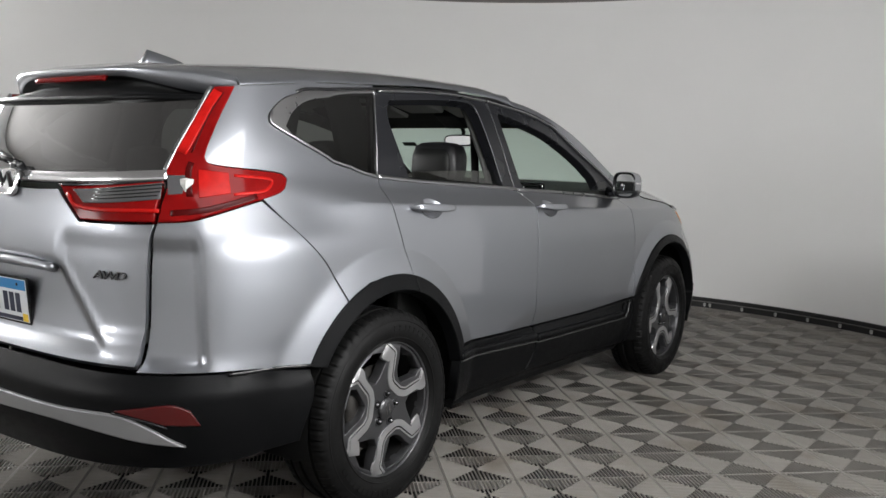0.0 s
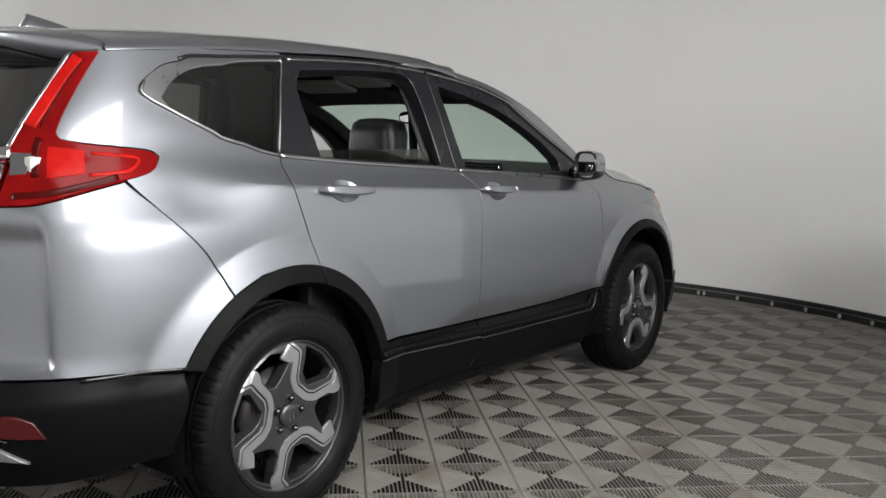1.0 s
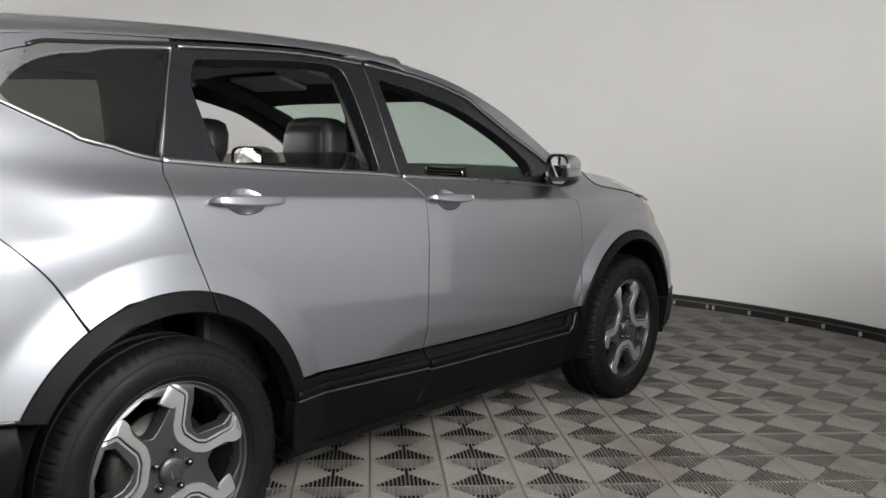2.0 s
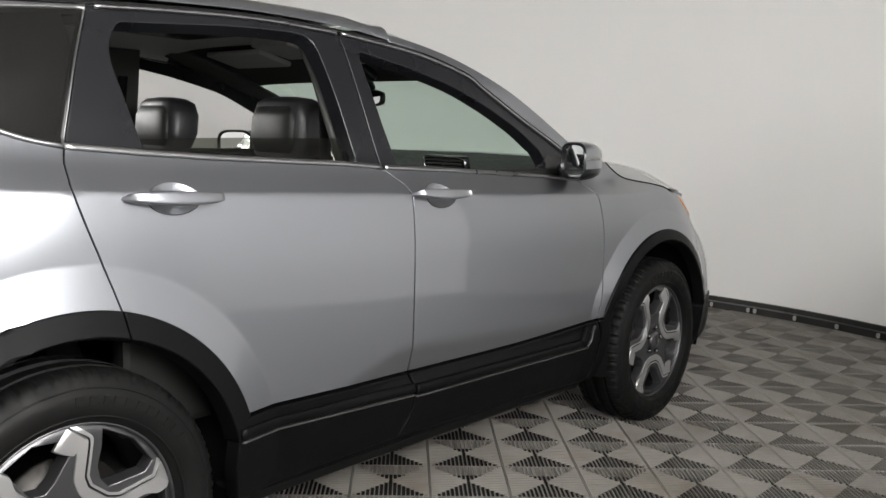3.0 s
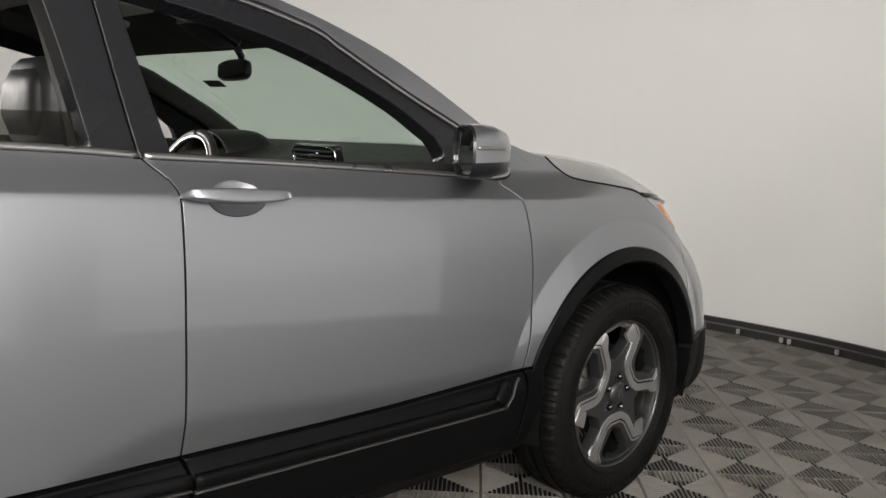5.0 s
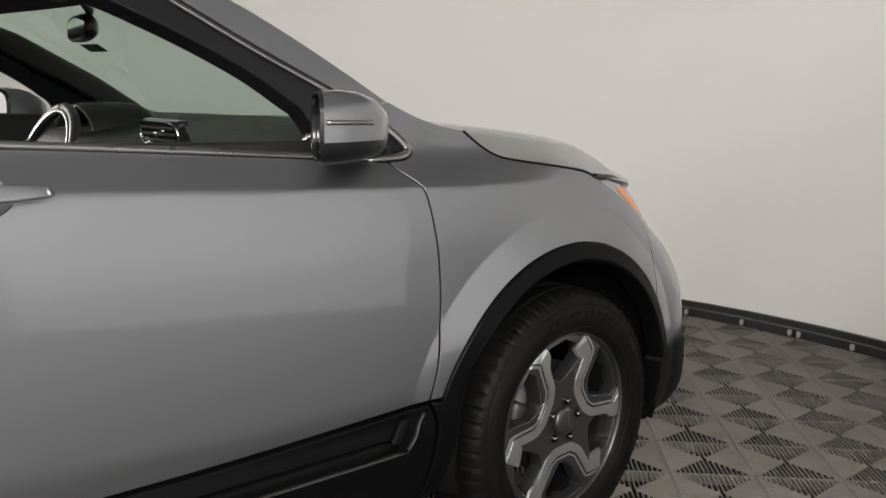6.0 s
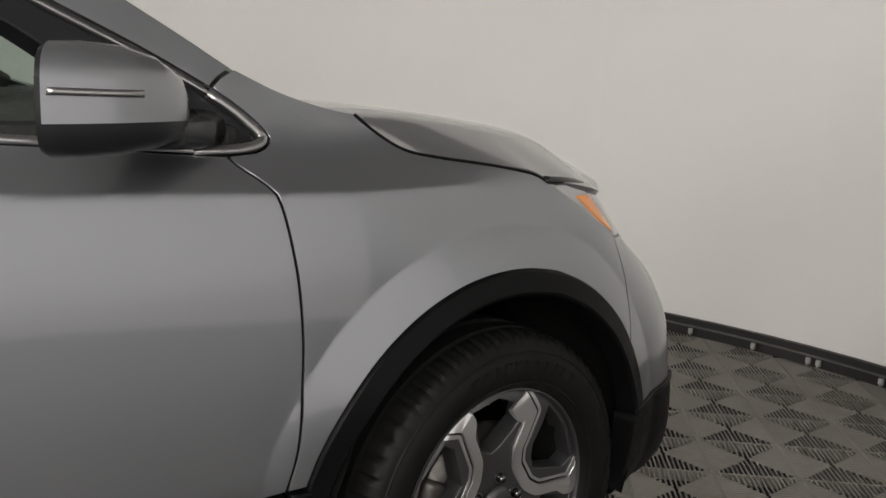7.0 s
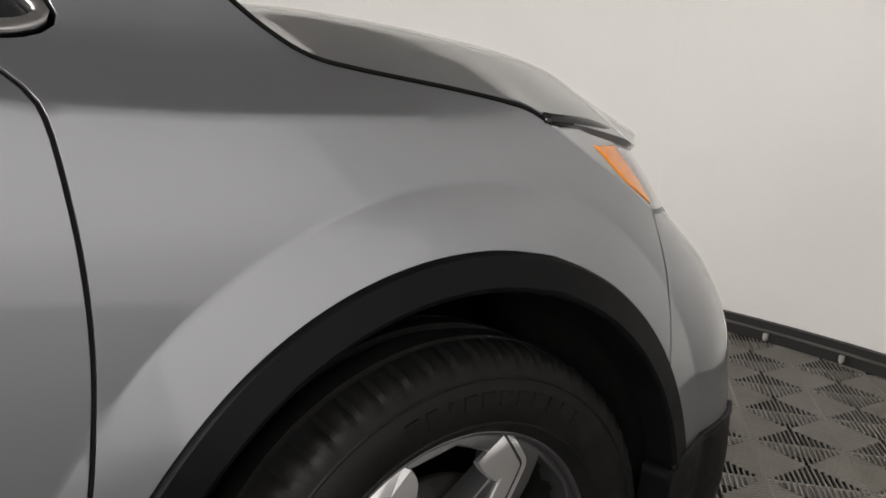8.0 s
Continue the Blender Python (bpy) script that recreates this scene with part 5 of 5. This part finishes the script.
for _hub, _mark, _turn in ((AXLE_R, -150, 39), (AXLE_F + 0.014, 8, 57)):
    for _side in (1, -1):
        wheel(_hub, _side, _turn, _mark)
part("underbody", box(1.30, 3.6, 0.10, pose(0, 1.30, 0.30), 0.03), LINER, car, "black underbody")
part("underbody_centre", box(1.66, 1.72, 0.16, pose(0, 1.33, 0.31), 0.03), LINER, car)


# ---- door mirrors ----
def door_mirror(side):
    def ring(y, cx, cz, wx, wz, power=3.4):
        swing = 0.55 * (1 - ease(1.80, 1.96, y))
        return oval(cx * side, y, cz, (side, -float(swing), 0), (0, 0, 1), wx, wz, power, 36)
    st = [(1.790, 1.000, 1.166, 0.078, 0.063), (1.798, 1.000, 1.166, 0.083, 0.067), (1.83, 1.000, 1.167, 0.084, 0.068), (1.87, 0.995, 1.167, 0.080, 0.066), (1.91, 0.985, 1.165, 0.070, 0.058), (1.945, 0.970, 1.160, 0.052, 0.044), (1.966, 0.957, 1.156, 0.030, 0.026), (1.971, 0.953, 1.155, 0.008, 0.008)]
    loops = [ring(*s) for s in st]
    v, f = rings(loops, caps=False)
    v = np.array(v)
    top, low = [], []
    for q in f:
        c = v[list(q)].mean(0)
        (top if c[2] > 1.143 and c[1] + 0.55 * (abs(c[0]) - 1.0) > 1.800 else low).append(q)
    mirror = mesh_part("door_mirror", v, [q[::-1] for q in low] if side > 0 else low, BLACK_TRIM, car, "door mirror with a silver cap and a slim indicator strip")
    v2 = v + (v - np.array([1.0 * side, 1.84, 1.165])) * 0.012
    mesh_part("mirror_cap", v2, [q[::-1] for q in top] if side > 0 else top, PAINT, mirror, "silver mirror cap")
    glass_v = ring(1.802, 1.000, 1.166, 0.072, 0.056)
    mesh_part("mirror_glass", glass_v, [tuple(range(36))], MIRROR, mirror, smooth=False)
    lip = [ring(1.790, 1.000, 1.166, 0.078, 0.063), ring(1.7915, 1.000, 1.166, 0.074, 0.058), ring(1.804, 1.000, 1.166, 0.073, 0.057)]
    vv, ff = rings(lip, caps=False)
    mesh_part("mirror_rim", vv, ff, GLOSS_BLACK, mirror)
    path = []
    for y in np.linspace(1.803, 1.890, 14):
        wx = float(np.interp(y, [s[0] for s in st], [s[3] for s in st]))
        cx = float(np.interp(y, [s[0] for s in st], [s[1] for s in st]))
        path.append(((cx + wx * 1.005 + 0.002) * side, y - 0.55 * float(1 - ease(1.80, 1.96, y)) * wx, 1.178 - 0.010 * (y - 1.77)))
    loops = [oval(*p, (side, 0, 0), (0, 0, 1), 0.005 * (1 if i < 12 else 0.5), 0.0045, 2.5, 10) for i, p in enumerate(path)]
    vv, ff = rings(loops)
    mesh_part("indicator_strip", vv, ff, MATTE_CHROME, mirror, "slim clear and bright indicator strip")
    arm = [oval((0.94 - 0.0) * side, 1.925, 1.125, (0, 1, 0), (0, 0, 1), 0.050, 0.022, 3, 16), oval(0.89 * side, 1.96, 1.118, (0, 1, 0), (0, 0, 1), 0.048, 0.022, 3, 16), oval(0.84 * side, 2.02, 1.118, (0, 1, 0), (0, 0, 1), 0.058, 0.026, 3, 16), oval(0.815 * side, 2.04, 1.12, (0, 1, 0), (0, 0, 1), 0.07, 0.032, 3, 16)]
    vv, ff = rings(arm)
    mesh_part("mirror_arm", vv, ff, BLACK_TRIM, mirror, "black mirror foot")


for _side in (1, -1):
    door_mirror(_side)


# ---- cabin ----
def front_seat(x):
    def section(y, z, wx, wy, tilt=0.0):
        c, s = math.cos(radians(tilt)), math.sin(radians(tilt))
        return oval(x, y, z, (1, 0, 0), (0, c, s), wx, wy, 3.2, 28)
    v, f = rings([section(0.98, 0.56, 0.20, 0.07, -15), section(0.95, 0.66, 0.25, 0.08, -15), section(0.935, 0.82, 0.265, 0.075, -15), section(0.925, 0.98, 0.255, 0.065, -15), section(0.925, 1.09, 0.22, 0.058, -15), section(0.935, 1.135, 0.16, 0.045, -15), section(0.94, 1.15, 0.10, 0.03, -15)])
    seat = mesh_part("front_seat", v, f, LEATHER, car, "black leather front seat")
    v, f = rings([oval(x, y, z, (1, 0, 0), (0, 1, 0), wx, wy, 3.4, 28) for y, z, wx, wy in ((1.0, 1.145, 0.085, 0.04), (1.02, 1.170, 0.128, 0.062), (1.03, 1.22, 0.140, 0.075), (1.035, 1.29, 0.138, 0.078), (1.035, 1.335, 0.122, 0.070), (1.03, 1.352, 0.09, 0.050), (1.03, 1.358, 0.04, 0.02))])
    mesh_part("headrest", v, f, LEATHER, seat, "black leather headrest")
    v, f = rings([oval(x, y, z, (1, 0, 0), (0, 1, 0), wx, wy, 3.4, 28) for y, z, wx, wy in ((0.985, 1.175, 0.10, 0.03), (0.975, 1.22, 0.112, 0.035), (0.98, 1.29, 0.108, 0.035), (0.99, 1.325, 0.09, 0.03))])
    mesh_part("headrest_back", v, f, DASH, seat)
    for k in (-0.06, 0.06):
        v, f = tube([(x + k, 0.97, 1.10), (x + k, 1.0, 1.20)], 0.007)
        mesh_part("headrest_post", v, f, CHROME, seat)
    v, f = rings([section(1.18, 0.44, 0.24, 0.28), section(1.20, 0.50, 0.265, 0.30), section(1.21, 0.55, 0.26, 0.29), section(1.22, 0.575, 0.20, 0.22)])
    mesh_part("seat_cushion", v, f, LEATHER, seat)


for _x in (0.37, -0.37):
    front_seat(_x)
# rear bench
v, f = rings([oval(0, y, z, (1, 0, 0), (0, 1, 0), wx, 0.07, 5, 40) for y, z, wx in ((0.16, 0.60, 0.62), (0.10, 0.75, 0.64), (0.03, 0.95, 0.64), (-0.02, 1.08, 0.62), (-0.03, 1.12, 0.58))])
bench = mesh_part("rear_seat", v, f, LEATHER, car, "black leather rear bench")
for _x in (-0.40, 0.0, 0.40):
    v, f = rings([oval(_x, y, z, (1, 0, 0), (0, 1, 0), wx, wy, 3.4, 24) for y, z, wx, wy in ((-0.05, 1.12, 0.08, 0.03), (-0.055, 1.15, 0.125, 0.05), (-0.065, 1.24, 0.125, 0.052), (-0.07, 1.285, 0.10, 0.045), (-0.07, 1.30, 0.05, 0.02))])
    mesh_part("headrest", v, f, LEATHER, bench)
part("bench_cushion", box(1.24, 0.52, 0.16, pose(0, 0.42, 0.56), 0.06, 4), LEATHER, bench)
part("cabin_floor", box(1.5, 2.9, 0.05, pose(0, 0.95, 0.38), 0.01), DASH, car)
part("load_floor", box(1.30, 0.75, 0.05, pose(0, -0.48, 0.72), 0.01), DASH, car)
part("bulkhead", box(1.5, 0.06, 0.74, pose(0, 2.36, 0.72), 0.02), DASH, car)
# dashboard
loops = []
for x in np.linspace(-0.76, 0.76, 31):
    k = 0.018 * math.exp(-(((x + 0.37) / 0.20) ** 4))
    e = 0.06 * (abs(x) / 0.76) ** 4
    loops.append([(x, 2.36 - 2 * e, 1.158), (x, 2.12 - e, 1.138 + k), (x, 1.90, 1.108 + k), (x, 1.80 + e, 1.090 + k), (x, 1.765 + e, 1.060), (x, 1.75 + e, 0.98), (x, 1.80, 0.86), (x, 1.95, 0.70), (x, 2.3, 0.65)])
v, f = rings(loops, closed=False, caps=False)
dash = mesh_part("dashboard", v, f, DASH, car, "dark padded dashboard")
loops = [oval(-0.37 + 0.15 * math.sin(a), 1.955 + 0.0 * a, 1.092 + 0.088 * math.cos(a), (math.sin(a), 0, math.cos(a)), (0, 1, 0), 0.014, 0.10, 3, 14) for a in np.linspace(-1.5, 1.5, 21)]
v, f = rings(loops)
mesh_part("instrument_hood", v, f, DASH, dash, "dark instrument hood")
v, f = tube([(-0.37 + 0.152 * math.sin(a), 1.852, 1.092 + 0.089 * math.cos(a)) for a in np.linspace(-1.5, 1.5, 21)], 0.004)
mesh_part("instrument_trim", v, f, CHROME, dash, "thin chrome line round the instruments")


def air_vent(x, z, w, h, turn):
    m = pose(x, 1.762, z, 12, 0, turn)
    vent = part("air_vent", box(w, 0.03, h, m, 0.012, 3), GLOSS_BLACK, dash, "dashboard air vent with a bright surround")
    loops = [oval(*(m @ Vector((a * 1, -0.017, b))), m.to_3x3() @ Vector((1, 0, 0)), m.to_3x3() @ Vector((0, 1, 0)), 0.003, 0.003, 2, 6) for a, b in [(w * 0.5 * math.copysign(abs(math.cos(t)) ** 0.5, math.cos(t)), h * 0.5 * math.copysign(abs(math.sin(t)) ** 0.5, math.sin(t))) for t in np.linspace(0, 2 * math.pi, 29)]]
    v, f = rings(loops, caps=False)
    mesh_part("vent_trim", v, f, CHROME, vent)
    for k in range(3):
        part("vent_slat", box(w * 0.86, 0.006, 0.004, m @ pose(0, -0.019, (k - 1) * h * 0.24, 25), 0.001), DASH, vent)
    part("vent_tab", box(0.014, 0.010, 0.012, m @ pose(0, -0.022, 0), 0.002), CHROME, vent)


air_vent(0.440, 1.136, 0.23, 0.058, -4)
# steering wheel
ring_pts = [(-0.37 + 0.185 * math.sin(a), 1.76 + 0.070 * math.cos(a), 1.005 + 0.170 * math.cos(a)) for a in np.linspace(0, 2 * math.pi, 49)]
v, f = tube(ring_pts, 0.016, 12)
steering = mesh_part("steering_wheel", v, f, LEATHER, car, "black leather steering wheel with bright inserts")
v, f = tube([(-0.37 + 0.172 * math.sin(a), 1.748 + 0.066 * math.cos(a), 1.005 + 0.160 * math.cos(a)) for a in np.linspace(-1.2, 1.2, 21)], 0.007)
mesh_part("wheel_trim", v, f, MATTE_CHROME, steering)
part("wheel_hub", box(0.20, 0.06, 0.13, pose(-0.37, 1.77, 1.005, -22), 0.03, 3), DASH, steering)
for _k in (-1, 1):
    part("wheel_spoke", box(0.12, 0.025, 0.035, pose(-0.37 + 0.12 * _k, 1.765, 1.01, -22), 0.01), DASH, steering)
v, f = tube([(-0.37, 1.80, 1.0), (-0.37, 2.0, 0.93)], 0.04)
mesh_part("steering_column", v, f, DASH, steering)
# inside mirror and sun visors
v, f = rings([oval(0.0 + 0.0, y, 1.385, (0.98, -0.17, 0), (0, 0, 1), wx, wz, 3.6, 28) for y, wx, wz in ((1.735, 0.118, 0.030), (1.742, 0.122, 0.034), (1.76, 0.118, 0.033), (1.775, 0.09, 0.022))])
inside_mirror = mesh_part("inside_mirror", v, f, BLACK_TRIM, car, "black framed inside mirror")
mesh_part("mirror_glass", oval(0.0, 1.7345, 1.385, (0.98, -0.17, 0), (0, 0, 1), 0.110, 0.026, 3.6, 28), [tuple(range(28))], MIRROR, inside_mirror, smooth=False)
v, f = tube([(0.0, 1.76, 1.39), (0.01, 1.77, 1.43), (0.01, 1.72, 1.50)], 0.012)
mesh_part("mirror_stem", v, f, BLACK_TRIM, inside_mirror)
part("sensor_cover", box(0.16, 0.16, 0.05, pose(0, 1.66, 1.505, -28), 0.02, 3), BLACK_TRIM, car)
for _k in (-1, 1):
    part("sun_visor", box(0.36, 0.17, 0.022, pose(0.35 * _k, 1.40, 1.530, -14), 0.010, 3), SOFT_GREY, car, "grey sun visor, folded up")
# sunroof in the headlining
part("sunroof_frame", box(0.80, 0.62, 0.020, pose(0, 0.84, 1.600, -1), 0.008), DASH, car, "dark sunroof surround in the headlining")
part("sunroof_glass", box(0.66, 0.46, 0.008, pose(0, 0.86, 1.588, -1), 0.002), GLOSS_BLACK, car)
part("roof_console", box(0.22, 0.20, 0.035, pose(0, 1.33, 1.555, -10), 0.012, 3), SOFT_GREY, car, "grey overhead console")
part("screen_sticker", box(0.09, 0.002, 0.045, pose(-0.56, 2.00, 1.365, 62, 0, 14), 0.0005), DASH, car)
# inner trims, one set a side
for _s in (1, -1):
    for _name, _path, _w in (("inner_pillar_trim", [(0.96, 1.545, 0.58), (0.985, 1.40, 0.64), (1.01, 1.20, 0.71), (1.02, 1.02, 0.75)], 0.08), ("inner_pillar_trim", [(0.05, 1.52, 0.60), (0.06, 1.40, 0.65), (0.04, 1.20, 0.72), (0.03, 1.0, 0.75)], 0.10)):
        v, f = rings([oval(_x * _s, _y, _z, (0, 1, 0), (1, 0, 0), _w, 0.022, 3, 18) for _y, _z, _x in _path])
        mesh_part(_name, v, f, PILLAR_GREY, car, "dark grey inner pillar trim")
    v, f = rings([oval(_x * _s, _y, _z, (-0.62 * _s, 0.35, 0.70), (0.75 * _s, 0, 0.66), _h, 0.016, 3, 18) for _y, _z, _x, _h in ((1.19, 1.558, 0.60, 0.034), (1.34, 1.514, 0.62, 0.034), (1.55, 1.452, 0.64, 0.034), (1.785, 1.372, 0.665, 0.034), (2.045, 1.247, 0.70, 0.034), (2.20, 1.155, 0.73, 0.038))])
    mesh_part("screen_pillar_trim", v, f, PILLAR_GREY, car, "grey screen pillar trim")
    v, f = tube([(0.600 * _s, 0.98, 1.44), (0.625 * _s, 0.97, 1.20), (0.62 * _s, 0.94, 0.90)], 0.018, 8)
    mesh_part("seat_belt", v, f, LINER, car, "black seat belt")
    for _a, _b in ((0.18, 1.02), (1.12, 2.14)):
        part("inner_door_panel", box(0.06, _b - _a, 0.66, pose(0.775 * _s, (_a + _b) / 2, (0.80 if _a > 1 else 0.83) + (0.02 if _s < 0 else 0)), 0.02), DASH, car, "dark inner door panel")
    part("load_side_panel", box(0.06, 0.70, 0.50, pose(0.68 * _s, -0.40, 0.95), 0.02), SOFT_GREY, car)
part("tailgate_lining", box(1.1, 0.05, 0.45, pose(0, -0.82, 0.92, 4), 0.02), DASH, car)


# ---- the photo booth ----
CX, CY_F, CY_R, RAD, HIGH = 0.10, 1.80, -1.60, 3.60, 2.78


def outline(r, n=48):
    """The booth's plan: two half circles joined by straight sides, clockwise from the right."""
    pts = [(CX + r * math.cos(t), CY_F + r * math.sin(t)) for t in np.linspace(0, math.pi, n)]
    return pts + [(CX + r * math.cos(t), CY_R + r * math.sin(t)) for t in np.linspace(math.pi, 2 * math.pi, n)]


def ring_wall(name, r0, r1, z0, z1, mat, label, parent=None):
    a, b = outline(r0), outline(r1)
    n = len(a)
    v = [(*p, z0) for p in a] + [(*p, z1) for p in a] + [(*p, z1) for p in b] + [(*p, z0) for p in b]
    f = []
    for i in range(n):
        j = (i + 1) % n
        f += [(k * n + i, k * n + j, ((k + 1) % 4) * n + j, ((k + 1) % 4) * n + i) for k in range(4)]
    return tagged(mesh_part(name, v, f, mat, parent, smooth=False), label, kind="structure")


wall = ring_wall("wall_round", RAD, RAD + 0.12, 0.0, HIGH, WALL, "smooth white curved booth wall")
wall.data.shade_smooth()
wall.data.set_sharp_from_angle(angle=radians(40))
ring_wall("baseboard", RAD - 0.030, RAD - 0.002, 0.0, 0.088, SKIRT, "black skirting strip at the foot of the wall")
ring_wall("trim_rail", RAD - 0.044, RAD - 0.031, 0.048, 0.056, surface("dull steel rail", (0.20, 0.19, 0.18), 0.2, 30.0, 0.4, 0.1, metal=0.8), "thin dull steel rail along the skirting")


def plan_sheet(name, z, mat, label, r, up):
    pts = outline(r)
    n = len(pts)
    return tagged(mesh_part(name, [(*p, z) for p in pts] + [(*p, z - 0.06 if up else z + 0.06) for p in pts], [tuple(range(n)) if up else tuple(range(n))[::-1], tuple(range(n, 2 * n))[::-1] if up else tuple(range(n, 2 * n))] + [(i, n + i, n + (i + 1) % n, (i + 1) % n) for i in range(n)], mat, smooth=False), label, kind="structure")


plan_sheet("ceiling", HIGH, CEILING, "plain grey ceiling over the booth", RAD + 0.12, False)
floor = plan_sheet("floor", -0.040, SUBFLOOR, "grey ribbed interlocking floor tiles over screed blackened for gap shade", RAD + 0.12, True)


# clips on the skirting rail
def rail_clip(x, z=0.030):
    y = CY_F + math.sqrt((RAD - 0.05) ** 2 - (x - CX) ** 2)
    a = math.degrees(math.atan2(x - CX, y - CY_F))
    bm = box(0.020, 0.016, 0.026, pose(x, y, z, 0, 0, -a), 0.003)
    extra = box(0.010, 0.022, 0.010, pose(x + 0.004, y - 0.006, z - 0.012, 0, 0, -a), 0.002)
    me = bpy.data.meshes.new("tmp")
    extra.to_mesh(me)
    extra.free()
    bm.from_mesh(me)
    bpy.data.meshes.remove(me)
    tagged(part("rail_clip", bm, WHITE_CLIP), "small white plastic clip on the skirting rail", "clip", "clips along the skirting")


for _x in (-1.30, -1.0, -0.68, -0.36, -0.025, 0.255, 0.305, 0.60, 0.90, 1.18, 1.45, 1.70, 1.95):
    rail_clip(_x)


# seams between the wall boards
for _k, _a in enumerate((164.8, 140.0, 107.3, 88.5, 66.0)):
    _x, _y = CX + (RAD - 0.0006) * math.cos(radians(_a)), CY_F + (RAD - 0.0006) * math.sin(radians(_a))
    tagged(part("trim_seam", box(0.0016, 0.004, HIGH - 0.1, pose(_x, _y, HIGH / 2 + 0.045, 0, 0, _a)), WALL), "faint filled seam in the white wall", kind="structure")


# ---- lights ----
def light_panel(kind, m, sx, sy, power, label):
    """A flat lamp: frame and lit diffuser, facing down its own z axis."""
    lamp = tagged(new(kind), label, "light", kind.replace("_", " ") + "s")
    part("lamp_frame", box(sx + 0.06, sy + 0.06, 0.04, m @ pose(0, 0, -0.02), 0.006), LAMP_HOUSING, lamp)
    part("diffuser", box(sx, sy, 0.012, m @ pose(0, 0, -0.044), 0.002), emitter("lit diffuser", (1.0, 0.975, 0.94), power), lamp)


WALL_LIGHT = "wide white wall light panel, unseen, high on the wall, switched on"
SOFT_FILL = "tall soft fill panel, added in place of the wall's own brightness"
light_panel("wall_light", pose(CX + RAD, -0.2, 1.98, 0, 90, 0), 0.80, 2.0, 17.5, WALL_LIGHT)
# added lamp on the unseen left wall, brightens the front and right walls
light_panel("wall_light", pose(CX - RAD, -0.6, 2.1, 0, -90, 0), 0.6, 2.0, 32, WALL_LIGHT)
# two added fill panels, glowing in place of bare bright wall, for the flank
light_panel("soft_wall_light", pose(CX + RAD, 0.1, 0.80, 0, 90, 0), 1.34, 3.2, 0.60, SOFT_FILL)
light_panel("soft_wall_light", pose(CX + (RAD - 0.13) * math.cos(radians(20)), CY_F + (RAD - 0.13) * math.sin(radians(20)), 1.03, 0, 0, 20) @ pose(0, 0, 0, 0, 90, 0), 1.80, 1.9, 0.60, SOFT_FILL)
light_panel("wall_light", pose(CX + (RAD - 0.10) * math.cos(radians(-125)), CY_R + (RAD - 0.10) * math.sin(radians(-125)), 2.0, 0, 0, -125) @ pose(0, 0, 0, 0, 90, 0), 0.7, 1.8, 14, WALL_LIGHT)
# added fill light overhead, out of view, lifts the floor and flank
light_panel("ceiling_light", pose(2.3, -0.9, HIGH), 0.8, 1.6, 6, "large flat white ceiling fill light, added out of view")


# ---- floor tiles, last ----
PITCH = 0.2
EDGE = PITCH * math.sqrt(2)
TURN = radians(-1.5)
AX, BX, ORIGIN = np.array([math.cos(TURN), math.sin(TURN)]), np.array([-math.sin(TURN), math.cos(TURN)]), np.array([0.957, 0.325])


def tile_mesh(ribs=18):
    """One tile: four triangles of ribs, each set square to its own edge."""
    v, f = [], []
    h, wide, foot = EDGE / 2, 0.0038, 0.036
    def bar(p0, p1, q0, q1, turn, top=0.0, deep=0.0075):
        c, s = math.cos(turn), math.sin(turn)
        base = len(v)
        for p, q, z in ((p0, q0, top), (p1, q0, top), (p1, q1, top), (p0, q1, top), (p0, q0, -deep), (p1, q0, -deep), (p1, q1, -deep), (p0, q1, -deep)):
            v.append((c * p - s * q, s * p + c * q, z))
        f.extend([(base, base + 1, base + 2, base + 3), (base + 3, base + 2, base + 6, base + 7), (base, base + 3, base + 7, base + 4), (base + 1, base + 5, base + 6, base + 2), (base, base + 4, base + 5, base + 1)])
    for k in range(4):
        turn = k * math.pi / 2
        for i in range(ribs):
            p = -h + EDGE * (i + 0.5) / ribs
            q0 = abs(p) + 0.001
            if h - 0.005 - q0 > 0.004:
                bar(p - wide / 2, p + wide / 2, q0, h - 0.005, turn)
        bar(-h + 0.001, h - 0.001, h - 0.005, h - 0.0012, turn, -0.0012, foot)
    return v, f


_v, _f = tile_mesh()
tile_data = bpy.data.meshes.new("tile")
tile_data.from_pydata(_v, [], _f)
tile_data.materials.append(TILE)
tile_data.update()
rest_v, rest_f, picked = [], [], 0
_va = np.array(_v)
for i in range(-32, 33):
    for j in range(-40, 41):
        if (i + j) % 2 == 0:
            continue
        c = ORIGIN + PITCH * (i * AX + j * BX)
        dy = c[1] - CY_F if c[1] > CY_F else (c[1] - CY_R if c[1] < CY_R else 0.0)
        if math.hypot(c[0] - CX, dy) > RAD + 0.1:
            continue
        m = pose(c[0], c[1], 0, 0, 0, -1.5 + 45)
        if 0.45 < c[0] < 2.9 and -0.2 < c[1] < 5.3 and picked < 290:
            t = new("tile", tile_data)
            t.matrix_basis = m
            t.parent = floor
            picked += 1
        else:
            base = len(rest_v) * len(_v)
            rest_v.append(_va @ np.array(m.to_3x3()).T + np.array(m.translation))
            rest_f.append(base)
_fa = np.array(_f)
far_data = bpy.data.meshes.new("tile_field")
far_data.from_pydata(np.vstack(rest_v).tolist(), [], np.vstack([_fa + b for b in rest_f]).tolist())
far_data.materials.append(TILE)
far_data.update()
far_tiles = new("tile_field", far_data)
far_tiles.parent = floor
tagged(far_tiles, kind="stuff")
